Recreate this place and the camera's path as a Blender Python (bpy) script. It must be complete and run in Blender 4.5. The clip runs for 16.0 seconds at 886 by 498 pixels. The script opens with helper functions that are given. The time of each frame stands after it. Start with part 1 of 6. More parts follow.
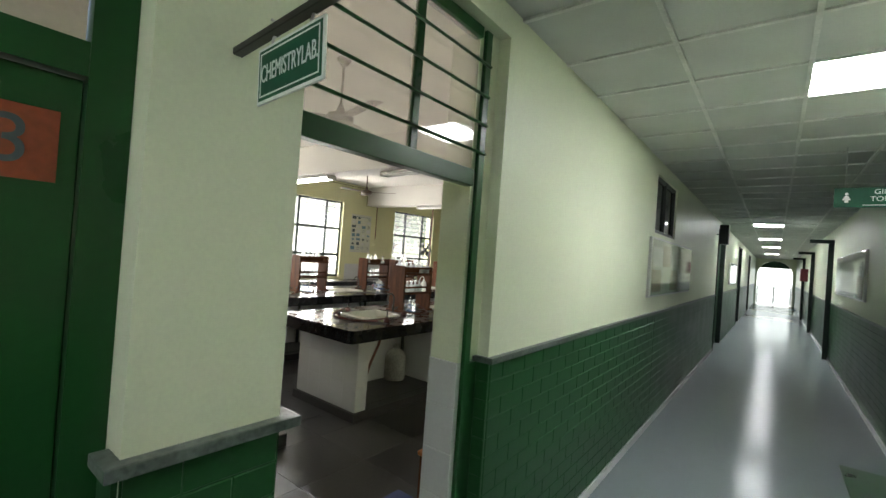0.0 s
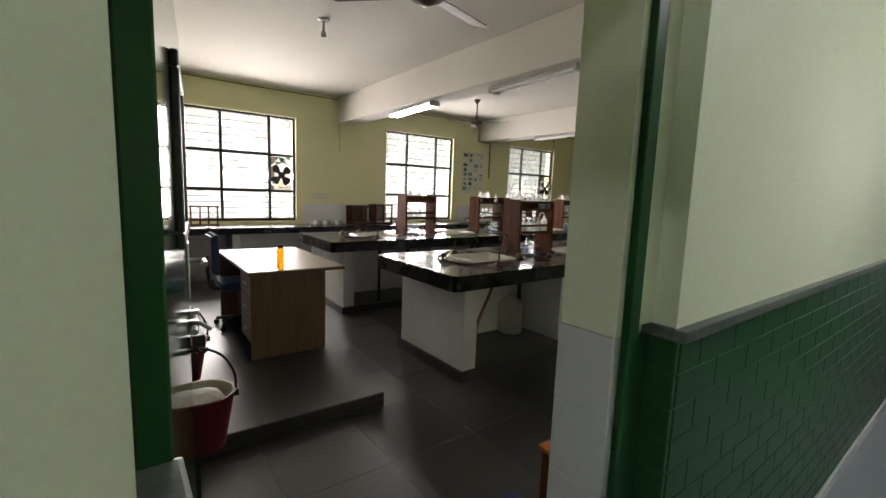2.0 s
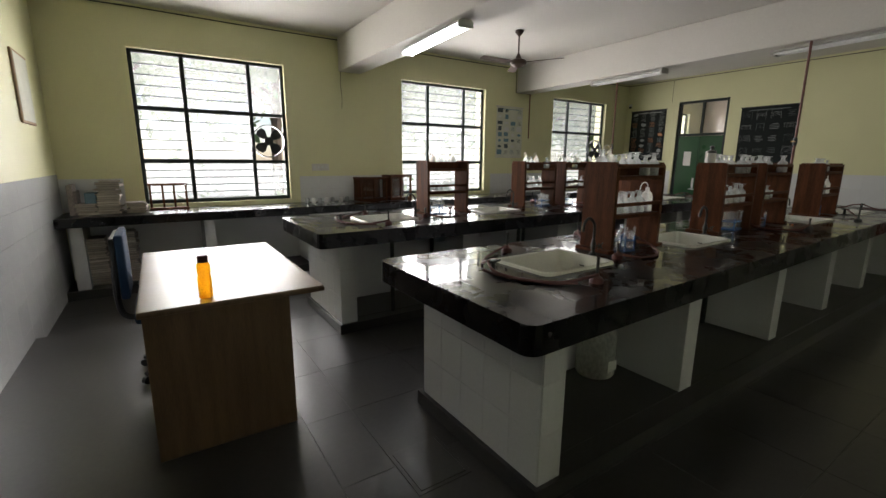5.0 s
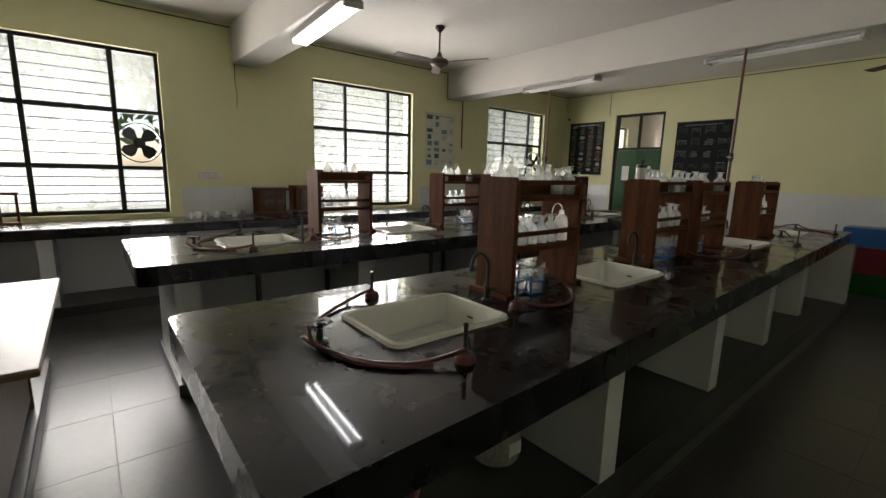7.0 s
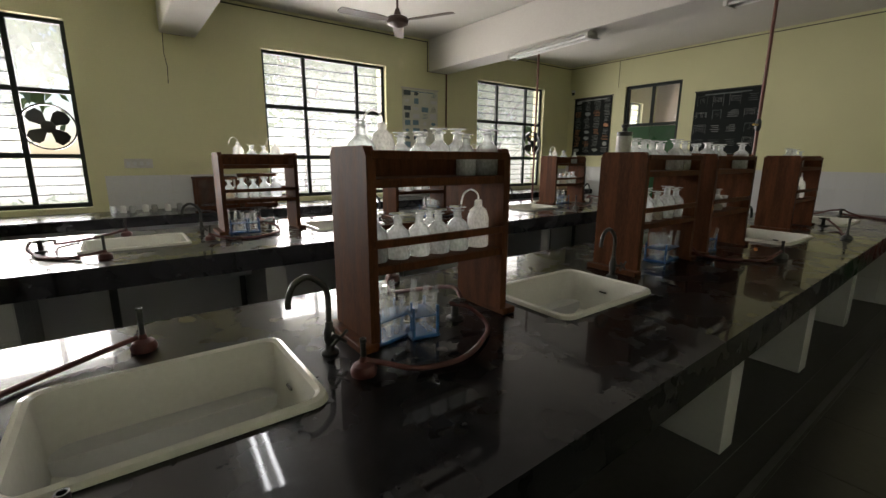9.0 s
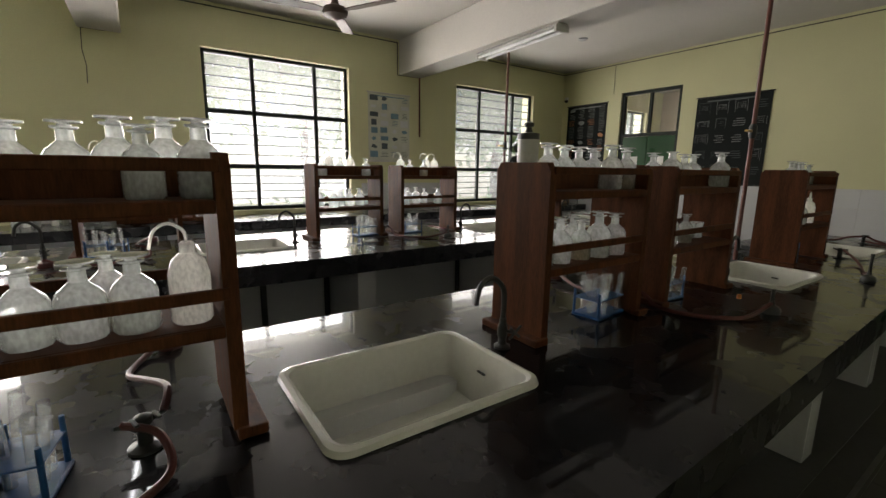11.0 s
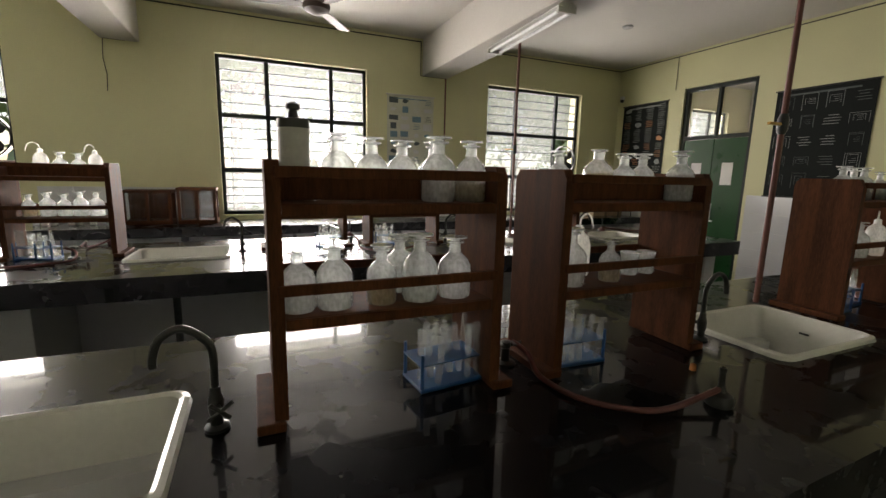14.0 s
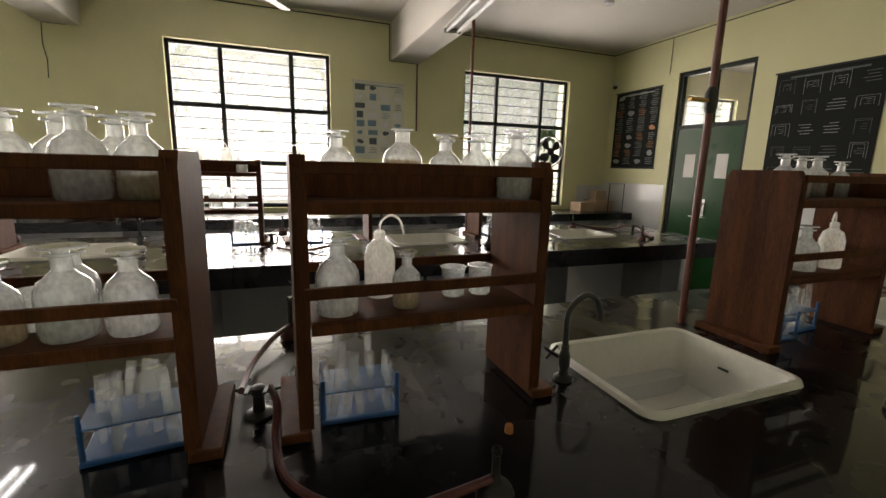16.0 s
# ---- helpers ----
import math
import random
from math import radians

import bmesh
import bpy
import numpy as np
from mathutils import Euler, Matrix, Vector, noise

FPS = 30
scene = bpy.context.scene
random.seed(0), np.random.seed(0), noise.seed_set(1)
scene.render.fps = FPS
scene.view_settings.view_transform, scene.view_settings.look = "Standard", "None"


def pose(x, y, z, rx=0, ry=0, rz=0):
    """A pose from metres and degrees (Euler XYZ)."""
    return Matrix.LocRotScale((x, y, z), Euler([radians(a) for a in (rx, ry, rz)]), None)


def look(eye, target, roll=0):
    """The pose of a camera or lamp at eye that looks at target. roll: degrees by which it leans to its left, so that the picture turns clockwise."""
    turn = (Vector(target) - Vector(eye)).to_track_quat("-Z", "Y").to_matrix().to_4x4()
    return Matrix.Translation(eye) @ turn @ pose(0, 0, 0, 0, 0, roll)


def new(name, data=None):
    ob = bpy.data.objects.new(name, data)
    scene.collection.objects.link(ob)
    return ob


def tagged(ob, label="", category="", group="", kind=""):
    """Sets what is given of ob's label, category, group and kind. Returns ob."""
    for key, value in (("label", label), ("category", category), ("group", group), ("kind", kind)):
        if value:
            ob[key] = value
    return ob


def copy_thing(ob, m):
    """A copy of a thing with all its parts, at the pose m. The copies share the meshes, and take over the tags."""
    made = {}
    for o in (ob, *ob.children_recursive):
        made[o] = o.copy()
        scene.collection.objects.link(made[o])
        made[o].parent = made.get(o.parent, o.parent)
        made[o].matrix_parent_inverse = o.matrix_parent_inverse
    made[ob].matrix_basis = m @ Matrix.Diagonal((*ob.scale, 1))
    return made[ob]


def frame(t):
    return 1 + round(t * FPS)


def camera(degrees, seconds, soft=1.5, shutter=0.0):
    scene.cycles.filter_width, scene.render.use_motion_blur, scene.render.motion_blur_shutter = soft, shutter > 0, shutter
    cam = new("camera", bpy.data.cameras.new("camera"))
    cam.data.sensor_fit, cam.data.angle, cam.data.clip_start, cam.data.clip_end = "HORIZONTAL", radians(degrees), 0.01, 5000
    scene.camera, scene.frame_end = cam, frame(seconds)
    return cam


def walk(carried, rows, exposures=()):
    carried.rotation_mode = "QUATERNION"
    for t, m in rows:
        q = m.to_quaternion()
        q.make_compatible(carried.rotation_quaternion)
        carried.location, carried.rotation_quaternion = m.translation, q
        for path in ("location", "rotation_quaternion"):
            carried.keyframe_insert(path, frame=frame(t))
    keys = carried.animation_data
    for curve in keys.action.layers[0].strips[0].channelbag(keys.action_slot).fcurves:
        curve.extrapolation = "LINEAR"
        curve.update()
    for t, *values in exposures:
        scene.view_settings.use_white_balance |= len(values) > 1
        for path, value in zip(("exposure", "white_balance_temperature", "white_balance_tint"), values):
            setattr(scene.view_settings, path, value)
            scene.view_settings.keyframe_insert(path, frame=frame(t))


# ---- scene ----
cam = camera(91.4, 16.0)
PATH = [
    (0, (0.088, 0.031, 1.718), (-1.153, 1.6, 1.737), 4.2),
    (0.5, (0.103, 0.11, 1.694), (-1.204, 1.624, 1.646), 4.2),
    (1, (-0.024, 0.259, 1.64), (-1.392, 1.713, 1.519), 3.8),
    (1.5, (-0.255, 0.448, 1.618), (-1.713, 1.803, 1.419), 3.1),
    (2, (-0.487, 0.693, 1.557), (-2.081, 1.874, 1.301), 2.1),
    (2.5, (-0.753, 0.9, 1.538), (-2.456, 1.904, 1.232), 2.1),
    (3, (-1.043, 1.019, 1.547), (-2.824, 1.857, 1.191), 1.8),
    (3.5, (-1.327, 1.185, 1.551), (-3.156, 1.893, 1.16), 1.6),
    (4, (-1.555, 1.303, 1.555), (-3.379, 2.015, 1.146), 0.9),
    (4.5, (-1.824, 1.429, 1.555), (-3.577, 2.289, 1.122), 0.3),
    (5, (-1.965, 1.614, 1.52), (-3.601, 2.691, 1.119), 0.4),
    (5.2, (-2.01, 1.703, 1.545), (-3.59, 2.865, 1.152), 0.8),
    (7.3, (-2.388, 2.641, 1.53), (-3.911, 3.888, 1.177), 1.5),
    (7.5, (-2.448, 2.741, 1.52), (-3.984, 3.973, 1.168), 1.3),
    (8, (-2.524, 2.947, 1.507), (-4.066, 4.162, 1.123), 0.8),
    (8.5, (-2.595, 3.187, 1.498), (-4.14, 4.388, 1.084), 0.3),
    (9, (-2.595, 3.497, 1.486), (-4.165, 4.665, 1.074), 0.3),
    (9.5, (-2.605, 3.751, 1.486), (-4.186, 4.91, 1.09), 0.9),
    (10, (-2.707, 4.012, 1.49), (-4.295, 5.165, 1.106), 1.0),
    (12.5, (-2.758, 4.948, 1.496), (-4.483, 5.905, 1.165), 1.1),
    (13, (-2.741, 5.131, 1.501), (-4.511, 6.002, 1.174), 1.3),
    (13.5, (-2.701, 5.299, 1.507), (-4.5, 6.107, 1.172), 1.3),
    (14, (-2.723, 5.445, 1.496), (-4.53, 6.231, 1.157), 1.4),
    (14.5, (-2.81, 5.628, 1.51), (-4.623, 6.397, 1.168), 1.2),
    (15, (-2.815, 5.787, 1.502), (-4.642, 6.523, 1.152), 1.5),
    (15.5, (-2.8, 6.008, 1.506), (-4.64, 6.704, 1.144), 1.6),
    (16, (-2.799, 6.188, 1.501), (-4.635, 6.887, 1.128), 1.5),
]
walk(cam, [(t, look(eye, target, roll)) for t, eye, target, roll in PATH],
     exposures=[(0, 2.05, 6500, 10), (1.0, 2.05, 6500, 11), (2.0, 1.58, 6650, 16), (2.8, 1.28, 6800, 22), (4.5, 1.26, 6250, 14), (5.2, 1.24, 6400, 13), (7.5, 1.2, 6550, 13), (13.0, 1.31, 6650, 14), (16, 1.52, 7000, 16)])

# ---- world, sun, lights ----
world = bpy.data.worlds.new("world")
scene.world = world
world.use_nodes = True
_sky = world.node_tree.nodes.new("ShaderNodeTexSky")
_sky.sky_type, _sky.sun_disc = "NISHITA", False
_sky.sun_elevation, _sky.sun_rotation = radians(50), radians(-120)
world.node_tree.links.new(_sky.outputs[0], world.node_tree.nodes["Background"].inputs[0])
world.node_tree.nodes["Background"].inputs[1].default_value = 0.063
sun = new("sun", bpy.data.lights.new("sun", "SUN"))
sun.data.energy, sun.data.angle, sun.data.color = 3.2, radians(0.6), (1.0, 0.95, 0.86)
sun.matrix_world = look((20, 30, 40), (0, 0, 0))


def area(name, m, w, h, power, color):
    """A rectangular lamp."""
    d = bpy.data.lights.new(name, "AREA")
    d.spread = radians(150)
    d.shape, d.size, d.size_y, d.energy, d.color = "RECTANGLE", w, h, power, color
    o = new(name, d)
    o.matrix_world = m
    return o


# ---- the plan, in metres ----
XW = -8.5                 # inner face of the window wall
XI, XC = -1.185, -0.96    # the corridor wall: lab face and corridor face
YS, YN = 0.68, 11.10      # board wall and far wall
ZC = 3.27                 # lab ceiling
XR, ZK, YE = 1.06, 2.86, 34.0   # corridor: right wall, ceiling, far end
YB = -4.21                 # corridor's closed end behind the start
WINDOWS = [(1.48, 3.25), (5.09, 6.83), (8.61, 10.32)]
WINDOW_BEYOND = (12.20, 13.90)   # of the next room, seen over the far door
WZ0, WZ1 = 0.955, 2.795
BEAMS = [(4.04, 4.39), (7.59, 7.96)]
PLAT_Z = 0.11

# lamps added just outside the window openings stand in for the sky's light
# (the third one is set weaker to keep the far wall darker)
for (y0, y1), power in zip((*WINDOWS, WINDOW_BEYOND), (66, 62, 28, 50)):
    area("window_daylight", look((XW - 0.34, (y0 + y1) / 2, 1.9), (-5, (y0 + y1) / 2, 2.6)), y1 - y0, 1.8, power, (1.0, 0.945, 0.89))


# ---- materials ----
def material(name, color, rough=0.5, metal=0.0, var=0.12, scale=6.0, fine=60.0, bump=0.05, tint=None, island=0.0, coat=0.0, stretch=None, spec=0.5):
    """A Principled material with broad stains, fine grain and relief."""
    m = bpy.data.materials.new(name)
    m.use_nodes = True
    n, l = m.node_tree.nodes, m.node_tree.links
    b = n["Principled BSDF"]
    co = n.new("ShaderNodeTexCoord")
    src = co.outputs["Object"]
    if stretch:
        mp = n.new("ShaderNodeMapping")
        mp.inputs["Scale"].default_value = stretch
        l.new(src, mp.inputs[0])
        src = mp.outputs[0]
    n1, n2 = n.new("ShaderNodeTexNoise"), n.new("ShaderNodeTexNoise")
    n1.inputs["Scale"].default_value, n1.inputs["Detail"].default_value = scale, 5
    n2.inputs["Scale"].default_value, n2.inputs["Detail"].default_value = fine, 3
    l.new(src, n1.inputs["Vector"]), l.new(src, n2.inputs["Vector"])
    mix = n.new("ShaderNodeMix")
    mix.data_type = "FLOAT"
    mix.inputs[0].default_value = 0.4
    l.new(n1.outputs[0], mix.inputs[2]), l.new(n2.outputs[0], mix.inputs[3])
    ramp = n.new("ShaderNodeValToRGB")
    dark = tint if tint else tuple(c * (1 - 2 * var) for c in color)
    light = tuple(min(1, c * (1 + var)) for c in color)
    ramp.color_ramp.elements[0].color, ramp.color_ramp.elements[1].color = (*dark, 1), (*light, 1)
    ramp.color_ramp.elements[0].position, ramp.color_ramp.elements[1].position = 0.3, 0.65
    l.new(mix.outputs[0], ramp.inputs[0])
    out = ramp.outputs[0]
    if island:
        info = n.new("ShaderNodeObjectInfo")
        hsv = n.new("ShaderNodeHueSaturation")
        mr = n.new("ShaderNodeMapRange")
        mr.inputs[3].default_value, mr.inputs[4].default_value = 1 - island, 1 + island
        l.new(info.outputs["Random"], mr.inputs[0]), l.new(mr.outputs[0], hsv.inputs["Value"]), l.new(out, hsv.inputs["Color"])
        out = hsv.outputs[0]
    l.new(out, b.inputs["Base Color"])
    rr = n.new("ShaderNodeMapRange")
    rr.inputs[3].default_value, rr.inputs[4].default_value = max(0.02, rough * 0.75), min(1, rough * 1.25)
    l.new(n1.outputs[0], rr.inputs[0]), l.new(rr.outputs[0], b.inputs["Roughness"])
    b.inputs["Metallic"].default_value, b.inputs["Coat Weight"].default_value = metal, coat
    b.inputs["Specular IOR Level"].default_value = spec
    b.inputs["Coat Roughness"].default_value = 0.04
    if bump:
        bp = n.new("ShaderNodeBump")
        bp.inputs["Strength"].default_value, bp.inputs["Distance"].default_value = bump, 0.01
        l.new(mix.outputs[0], bp.inputs["Height"]), l.new(bp.outputs[0], b.inputs["Normal"])
    return m


def edge_gloss(n, l, power=4.5):
    """How much thin glass mirrors: little face on, much at a glance, alike from both sides."""
    lw, pw, ad = n.new("ShaderNodeLayerWeight"), n.new("ShaderNodeMath"), n.new("ShaderNodeMath")
    lw.inputs[0].default_value = 0.5
    pw.operation, ad.operation = "POWER", "MULTIPLY_ADD"
    pw.inputs[1].default_value, ad.inputs[1].default_value, ad.inputs[2].default_value = power, 0.8, 0.045
    l.new(lw.outputs["Facing"], pw.inputs[0]), l.new(pw.outputs[0], ad.inputs[0])
    return ad


def glassy(name, color, clear=0.7, rough=0.05, milky=(0.8, 0.85, 0.85), blotch=14):
    """Thin clear glass: mostly see-through, with gloss and a little haze."""
    m = bpy.data.materials.new(name)
    m.use_nodes = True
    n, l = m.node_tree.nodes, m.node_tree.links
    n.remove(n["Principled BSDF"])
    tr, gl, df = n.new("ShaderNodeBsdfTransparent"), n.new("ShaderNodeBsdfGlossy"), n.new("ShaderNodeBsdfTranslucent")
    tr.inputs[0].default_value, df.inputs[0].default_value = (*color, 1), (*milky, 1)
    gl.inputs["Roughness"].default_value = rough
    a, b2, fr = n.new("ShaderNodeMixShader"), n.new("ShaderNodeMixShader"), edge_gloss(n, l)
    noi, mr = n.new("ShaderNodeTexNoise"), n.new("ShaderNodeMapRange")
    noi.inputs["Scale"].default_value = blotch
    mr.inputs[3].default_value, mr.inputs[4].default_value = (1 - clear) * 0.6, (1 - clear) * 1.4
    l.new(noi.outputs[0], mr.inputs[0]), l.new(mr.outputs[0], a.inputs[0])
    l.new(tr.outputs[0], a.inputs[1]), l.new(df.outputs[0], a.inputs[2])
    l.new(fr.outputs[0], b2.inputs[0]), l.new(a.outputs[0], b2.inputs[1]), l.new(gl.outputs[0], b2.inputs[2])
    l.new(b2.outputs[0], n["Material Output"].inputs[0])
    return m


def refracting(name, bend, haze, ior=1.33, color=(0.88, 0.90, 0.89)):
    """Old bottle glass: bends what lies behind, with residue and a sharp gloss."""
    m = bpy.data.materials.new(name)
    m.use_nodes = True
    n, l = m.node_tree.nodes, m.node_tree.links
    n.remove(n["Principled BSDF"])
    tr, rf, df, gl = n.new("ShaderNodeBsdfTransparent"), n.new("ShaderNodeBsdfRefraction"), n.new("ShaderNodeBsdfTranslucent"), n.new("ShaderNodeBsdfGlossy")
    for q in (tr, rf, df):
        q.inputs[0].default_value = (*color, 1)
    rf.inputs["IOR"].default_value, rf.inputs["Roughness"].default_value, gl.inputs["Roughness"].default_value = ior, 0.06, 0.04
    a, b, c = n.new("ShaderNodeMixShader"), n.new("ShaderNodeMixShader"), n.new("ShaderNodeMixShader")
    noi, mr, fr = n.new("ShaderNodeTexNoise"), n.new("ShaderNodeMapRange"), edge_gloss(n, l, 2.6)
    noi.inputs["Scale"].default_value, noi.inputs["Detail"].default_value = 9, 1
    mr.inputs[3].default_value, mr.inputs[4].default_value = haze * 0.55, haze * 1.45
    l.new(noi.outputs[0], mr.inputs[0]), l.new(mr.outputs[0], b.inputs[0])
    a.inputs[0].default_value = bend
    l.new(tr.outputs[0], a.inputs[1]), l.new(rf.outputs[0], a.inputs[2])
    l.new(a.outputs[0], b.inputs[1]), l.new(df.outputs[0], b.inputs[2])
    l.new(fr.outputs[0], c.inputs[0]), l.new(b.outputs[0], c.inputs[1]), l.new(gl.outputs[0], c.inputs[2])
    l.new(c.outputs[0], n["Material Output"].inputs[0])
    return m


def emitting(name, color, strength):
    m = bpy.data.materials.new(name)
    m.use_nodes = True
    b = m.node_tree.nodes["Principled BSDF"]
    b.inputs["Base Color"].default_value = (*color, 1)
    b.inputs["Emission Color"].default_value, b.inputs["Emission Strength"].default_value = (*color, 1), strength
    return m


M = {}
M["wall"] = material("pale_yellow_green_paint", (0.60, 0.59, 0.345), 0.55, var=0.04, scale=1.2, bump=0.04, fine=90)
M["corr_wall"] = material("pale_mint_paint", (0.66, 0.70, 0.53), 0.45, var=0.04, scale=1.2, bump=0.04, fine=90)
M["ceiling"] = material("white_distemper", (0.55, 0.53, 0.49), 0.8, var=0.04, scale=1.0, bump=0.05)
M["tile_white"] = material("white_glazed_tile", (0.57, 0.58, 0.585), 0.15, var=0.03, scale=2, bump=0.012, island=0.03)
M["grout"] = material("grey_grout", (0.42, 0.42, 0.40), 0.9)
M["green_paint"] = material("green_oil_paint", (0.011, 0.062, 0.017), 0.3, var=0.08, scale=4, bump=0.06, fine=40, spec=0.28)
M["green_brick"] = material("green_painted_brick", (0.018, 0.074, 0.025), 0.34, var=0.08, scale=3, bump=0.08, fine=45, island=0.035, spec=0.22)
M["joint"] = material("green_painted_joint", (0.016, 0.064, 0.022), 0.5, spec=0.2)
M["ledge"] = material("green_grey_marble", (0.125, 0.15, 0.135), 0.35, tint=(0.03, 0.042, 0.036), scale=14, fine=70)
M["kota"] = material("polished_kota_stone", (0.036, 0.035, 0.033), 0.33, tint=(0.021, 0.021, 0.020), scale=1.3, fine=35, bump=0.004, island=0.22, spec=0.64)
M["kota_joint"] = material("floor_joint", (0.05, 0.05, 0.05), 0.7)
M["corr_floor"] = material("grey_epoxy_floor", (0.22, 0.255, 0.265), 0.17, var=0.012, scale=0.25, bump=0.006, fine=9, spec=0.045)

def dusty_granite():
    """Polished black granite with fine flecks, dried splashes and wiped dust."""
    m = material("black_granite", (0.005, 0.0055, 0.0065), 0.27, tint=(0.003, 0.003, 0.0035), scale=5, fine=160, bump=0.005, coat=0.56, spec=0.10)
    n, l = m.node_tree.nodes, m.node_tree.links
    b = n["Principled BSDF"]
    co = n.new("ShaderNodeTexCoord")
    big, small = n.new("ShaderNodeTexNoise"), n.new("ShaderNodeTexNoise")
    big.inputs["Scale"].default_value, big.inputs["Detail"].default_value, big.inputs["Distortion"].default_value = 2.2, 8, 1.2
    small.inputs["Scale"].default_value, small.inputs["Detail"].default_value = 17, 6
    mul = n.new("ShaderNodeMath")
    mul.operation = "MULTIPLY"
    l.new(co.outputs["Object"], big.inputs["Vector"]), l.new(co.outputs["Object"], small.inputs["Vector"])
    l.new(big.outputs[0], mul.inputs[0]), l.new(small.outputs[0], mul.inputs[1])
    mr = n.new("ShaderNodeMapRange")
    mr.inputs[1].default_value, mr.inputs[2].default_value, mr.inputs[4].default_value = 0.28, 0.44, 0.20
    l.new(mul.outputs[0], mr.inputs[0])
    mix = n.new("ShaderNodeMix")
    mix.data_type = "RGBA"
    old = b.inputs["Base Color"].links[0].from_socket
    l.new(mr.outputs[0], mix.inputs[0]), l.new(old, mix.inputs[6])
    mix.inputs[7].default_value = (0.036, 0.038, 0.040, 1)
    l.new(mix.outputs[2], b.inputs["Base Color"])
    add = n.new("ShaderNodeMath")
    add.operation = "MULTIPLY_ADD"
    rold = b.inputs["Roughness"].links[0].from_socket
    l.new(mr.outputs[0], add.inputs[0]), l.new(rold, add.inputs[2])
    add.inputs[1].default_value = 0.35
    l.new(add.outputs[0], b.inputs["Roughness"])
    return m


M["granite"] = dusty_granite()
M["wood"] = material("dark_stained_wood", (0.098, 0.036, 0.015), 0.6, tint=(0.034, 0.012, 0.005), scale=5, fine=50, bump=0.05, stretch=(6, 6, 0.8), island=0.15, spec=0.10)
M["desk_wood"] = material("brown_laminate", (0.125, 0.078, 0.043), 0.4, tint=(0.068, 0.040, 0.022), scale=4, fine=40, stretch=(7, 7, 0.6))
M["desk_top"] = material("pale_brown_laminate_top", (0.20, 0.145, 0.10), 0.36, var=0.08, scale=4, fine=40, spec=0.3)
M["ceramic"] = material("white_ceramic", (0.62, 0.62, 0.57), 0.10, var=0.04, scale=5, bump=0.0)
M["black_metal"] = material("black_painted_steel", (0.018, 0.020, 0.018), 0.35, var=0.2)
M["win_frame"] = material("dark_green_grey_steel", (0.014, 0.021, 0.017), 0.55, var=0.2, spec=0.25)
M["rubber_red"] = material("red_rubber", (0.085, 0.019, 0.016), 0.5, var=0.2)
M["red_paint"] = material("red_enamel", (0.13, 0.010, 0.014), 0.38, var=0.15)
M["cream"] = material("cream_enamel", (0.60, 0.58, 0.47), 0.4)
M["blue_plastic"] = material("blue_plastic", (0.010, 0.075, 0.23), 0.35, var=0.1)
M["paper"] = material("white_paper", (0.75, 0.75, 0.72), 0.8, var=0.05, island=0.12)
M["glass"] = glassy("clear_pane", (0.97, 0.98, 0.98), clear=0.948, blotch=3)
M["bottle"] = refracting("bottle_glass", 0.04, 0.37)
M["tube_glass"] = refracting("tube_glass", 0.06, 0.12)
M["plastic_milk"] = glassy("milky_plastic", (0.7, 0.72, 0.70), clear=0.10, rough=0.25, milky=(0.92, 0.92, 0.88))
M["amber"] = glassy("amber_plastic", (0.97, 0.62, 0.08), clear=0.62, milky=(0.95, 0.55, 0.06))
M["tube_on"] = emitting("lit_tube", (0.95, 0.98, 1.0), 9.0)
M["tube_off"] = material("unlit_tube", (0.75, 0.76, 0.75), 0.3, bump=0)
M["fixture"] = material("grey_fixture_enamel", (0.50, 0.49, 0.46), 0.45, var=0.1)
M["rust_pipe"] = material("red_brown_pipe_paint", (0.12, 0.035, 0.025), 0.45, var=0.2)
M["fan_brown"] = material("brown_fan_enamel", (0.075, 0.05, 0.038), 0.5, var=0.1, spec=0.2)
M["steel"] = material("brushed_steel", (0.55, 0.55, 0.55), 0.3, metal=1.0, var=0.06)
M["brass"] = material("tarnished_brass", (0.42, 0.27, 0.08), 0.4, metal=1.0, var=0.1)
M["board"] = material("blue_green_chalkboard", (0.085, 0.16, 0.205), 0.5, var=0.14, scale=2.5, bump=0.02, spec=0.3)
M["chart_black"] = material("black_printed_chart", (0.012, 0.015, 0.014), 0.75, var=0.1, spec=0.15)
M["chart_ink"] = material("pale_chart_ink", (0.24, 0.26, 0.25), 0.6)
M["chart_orange"] = material("orange_chart_ink", (0.50, 0.22, 0.10), 0.6)
M["poster"] = material("faded_poster_paper", (0.52, 0.53, 0.44), 0.55, var=0.08)
M["ink_blue"] = material("blue_poster_ink", (0.13, 0.22, 0.28), 0.6)
M["ink_dark"] = material("dark_poster_ink", (0.06, 0.08, 0.09), 0.6)
M["leaf"] = material("leaf_green", (0.15, 0.21, 0.10), 0.6, var=0.2, scale=1.2)
M["bark"] = material("bark", (0.11, 0.08, 0.06), 0.9)
M["soil"] = material("dry_grass_ground", (0.16, 0.17, 0.08), 0.95, var=0.2, scale=0.8)
M["concrete"] = material("weathered_concrete", (0.45, 0.43, 0.39), 0.85, var=0.12)


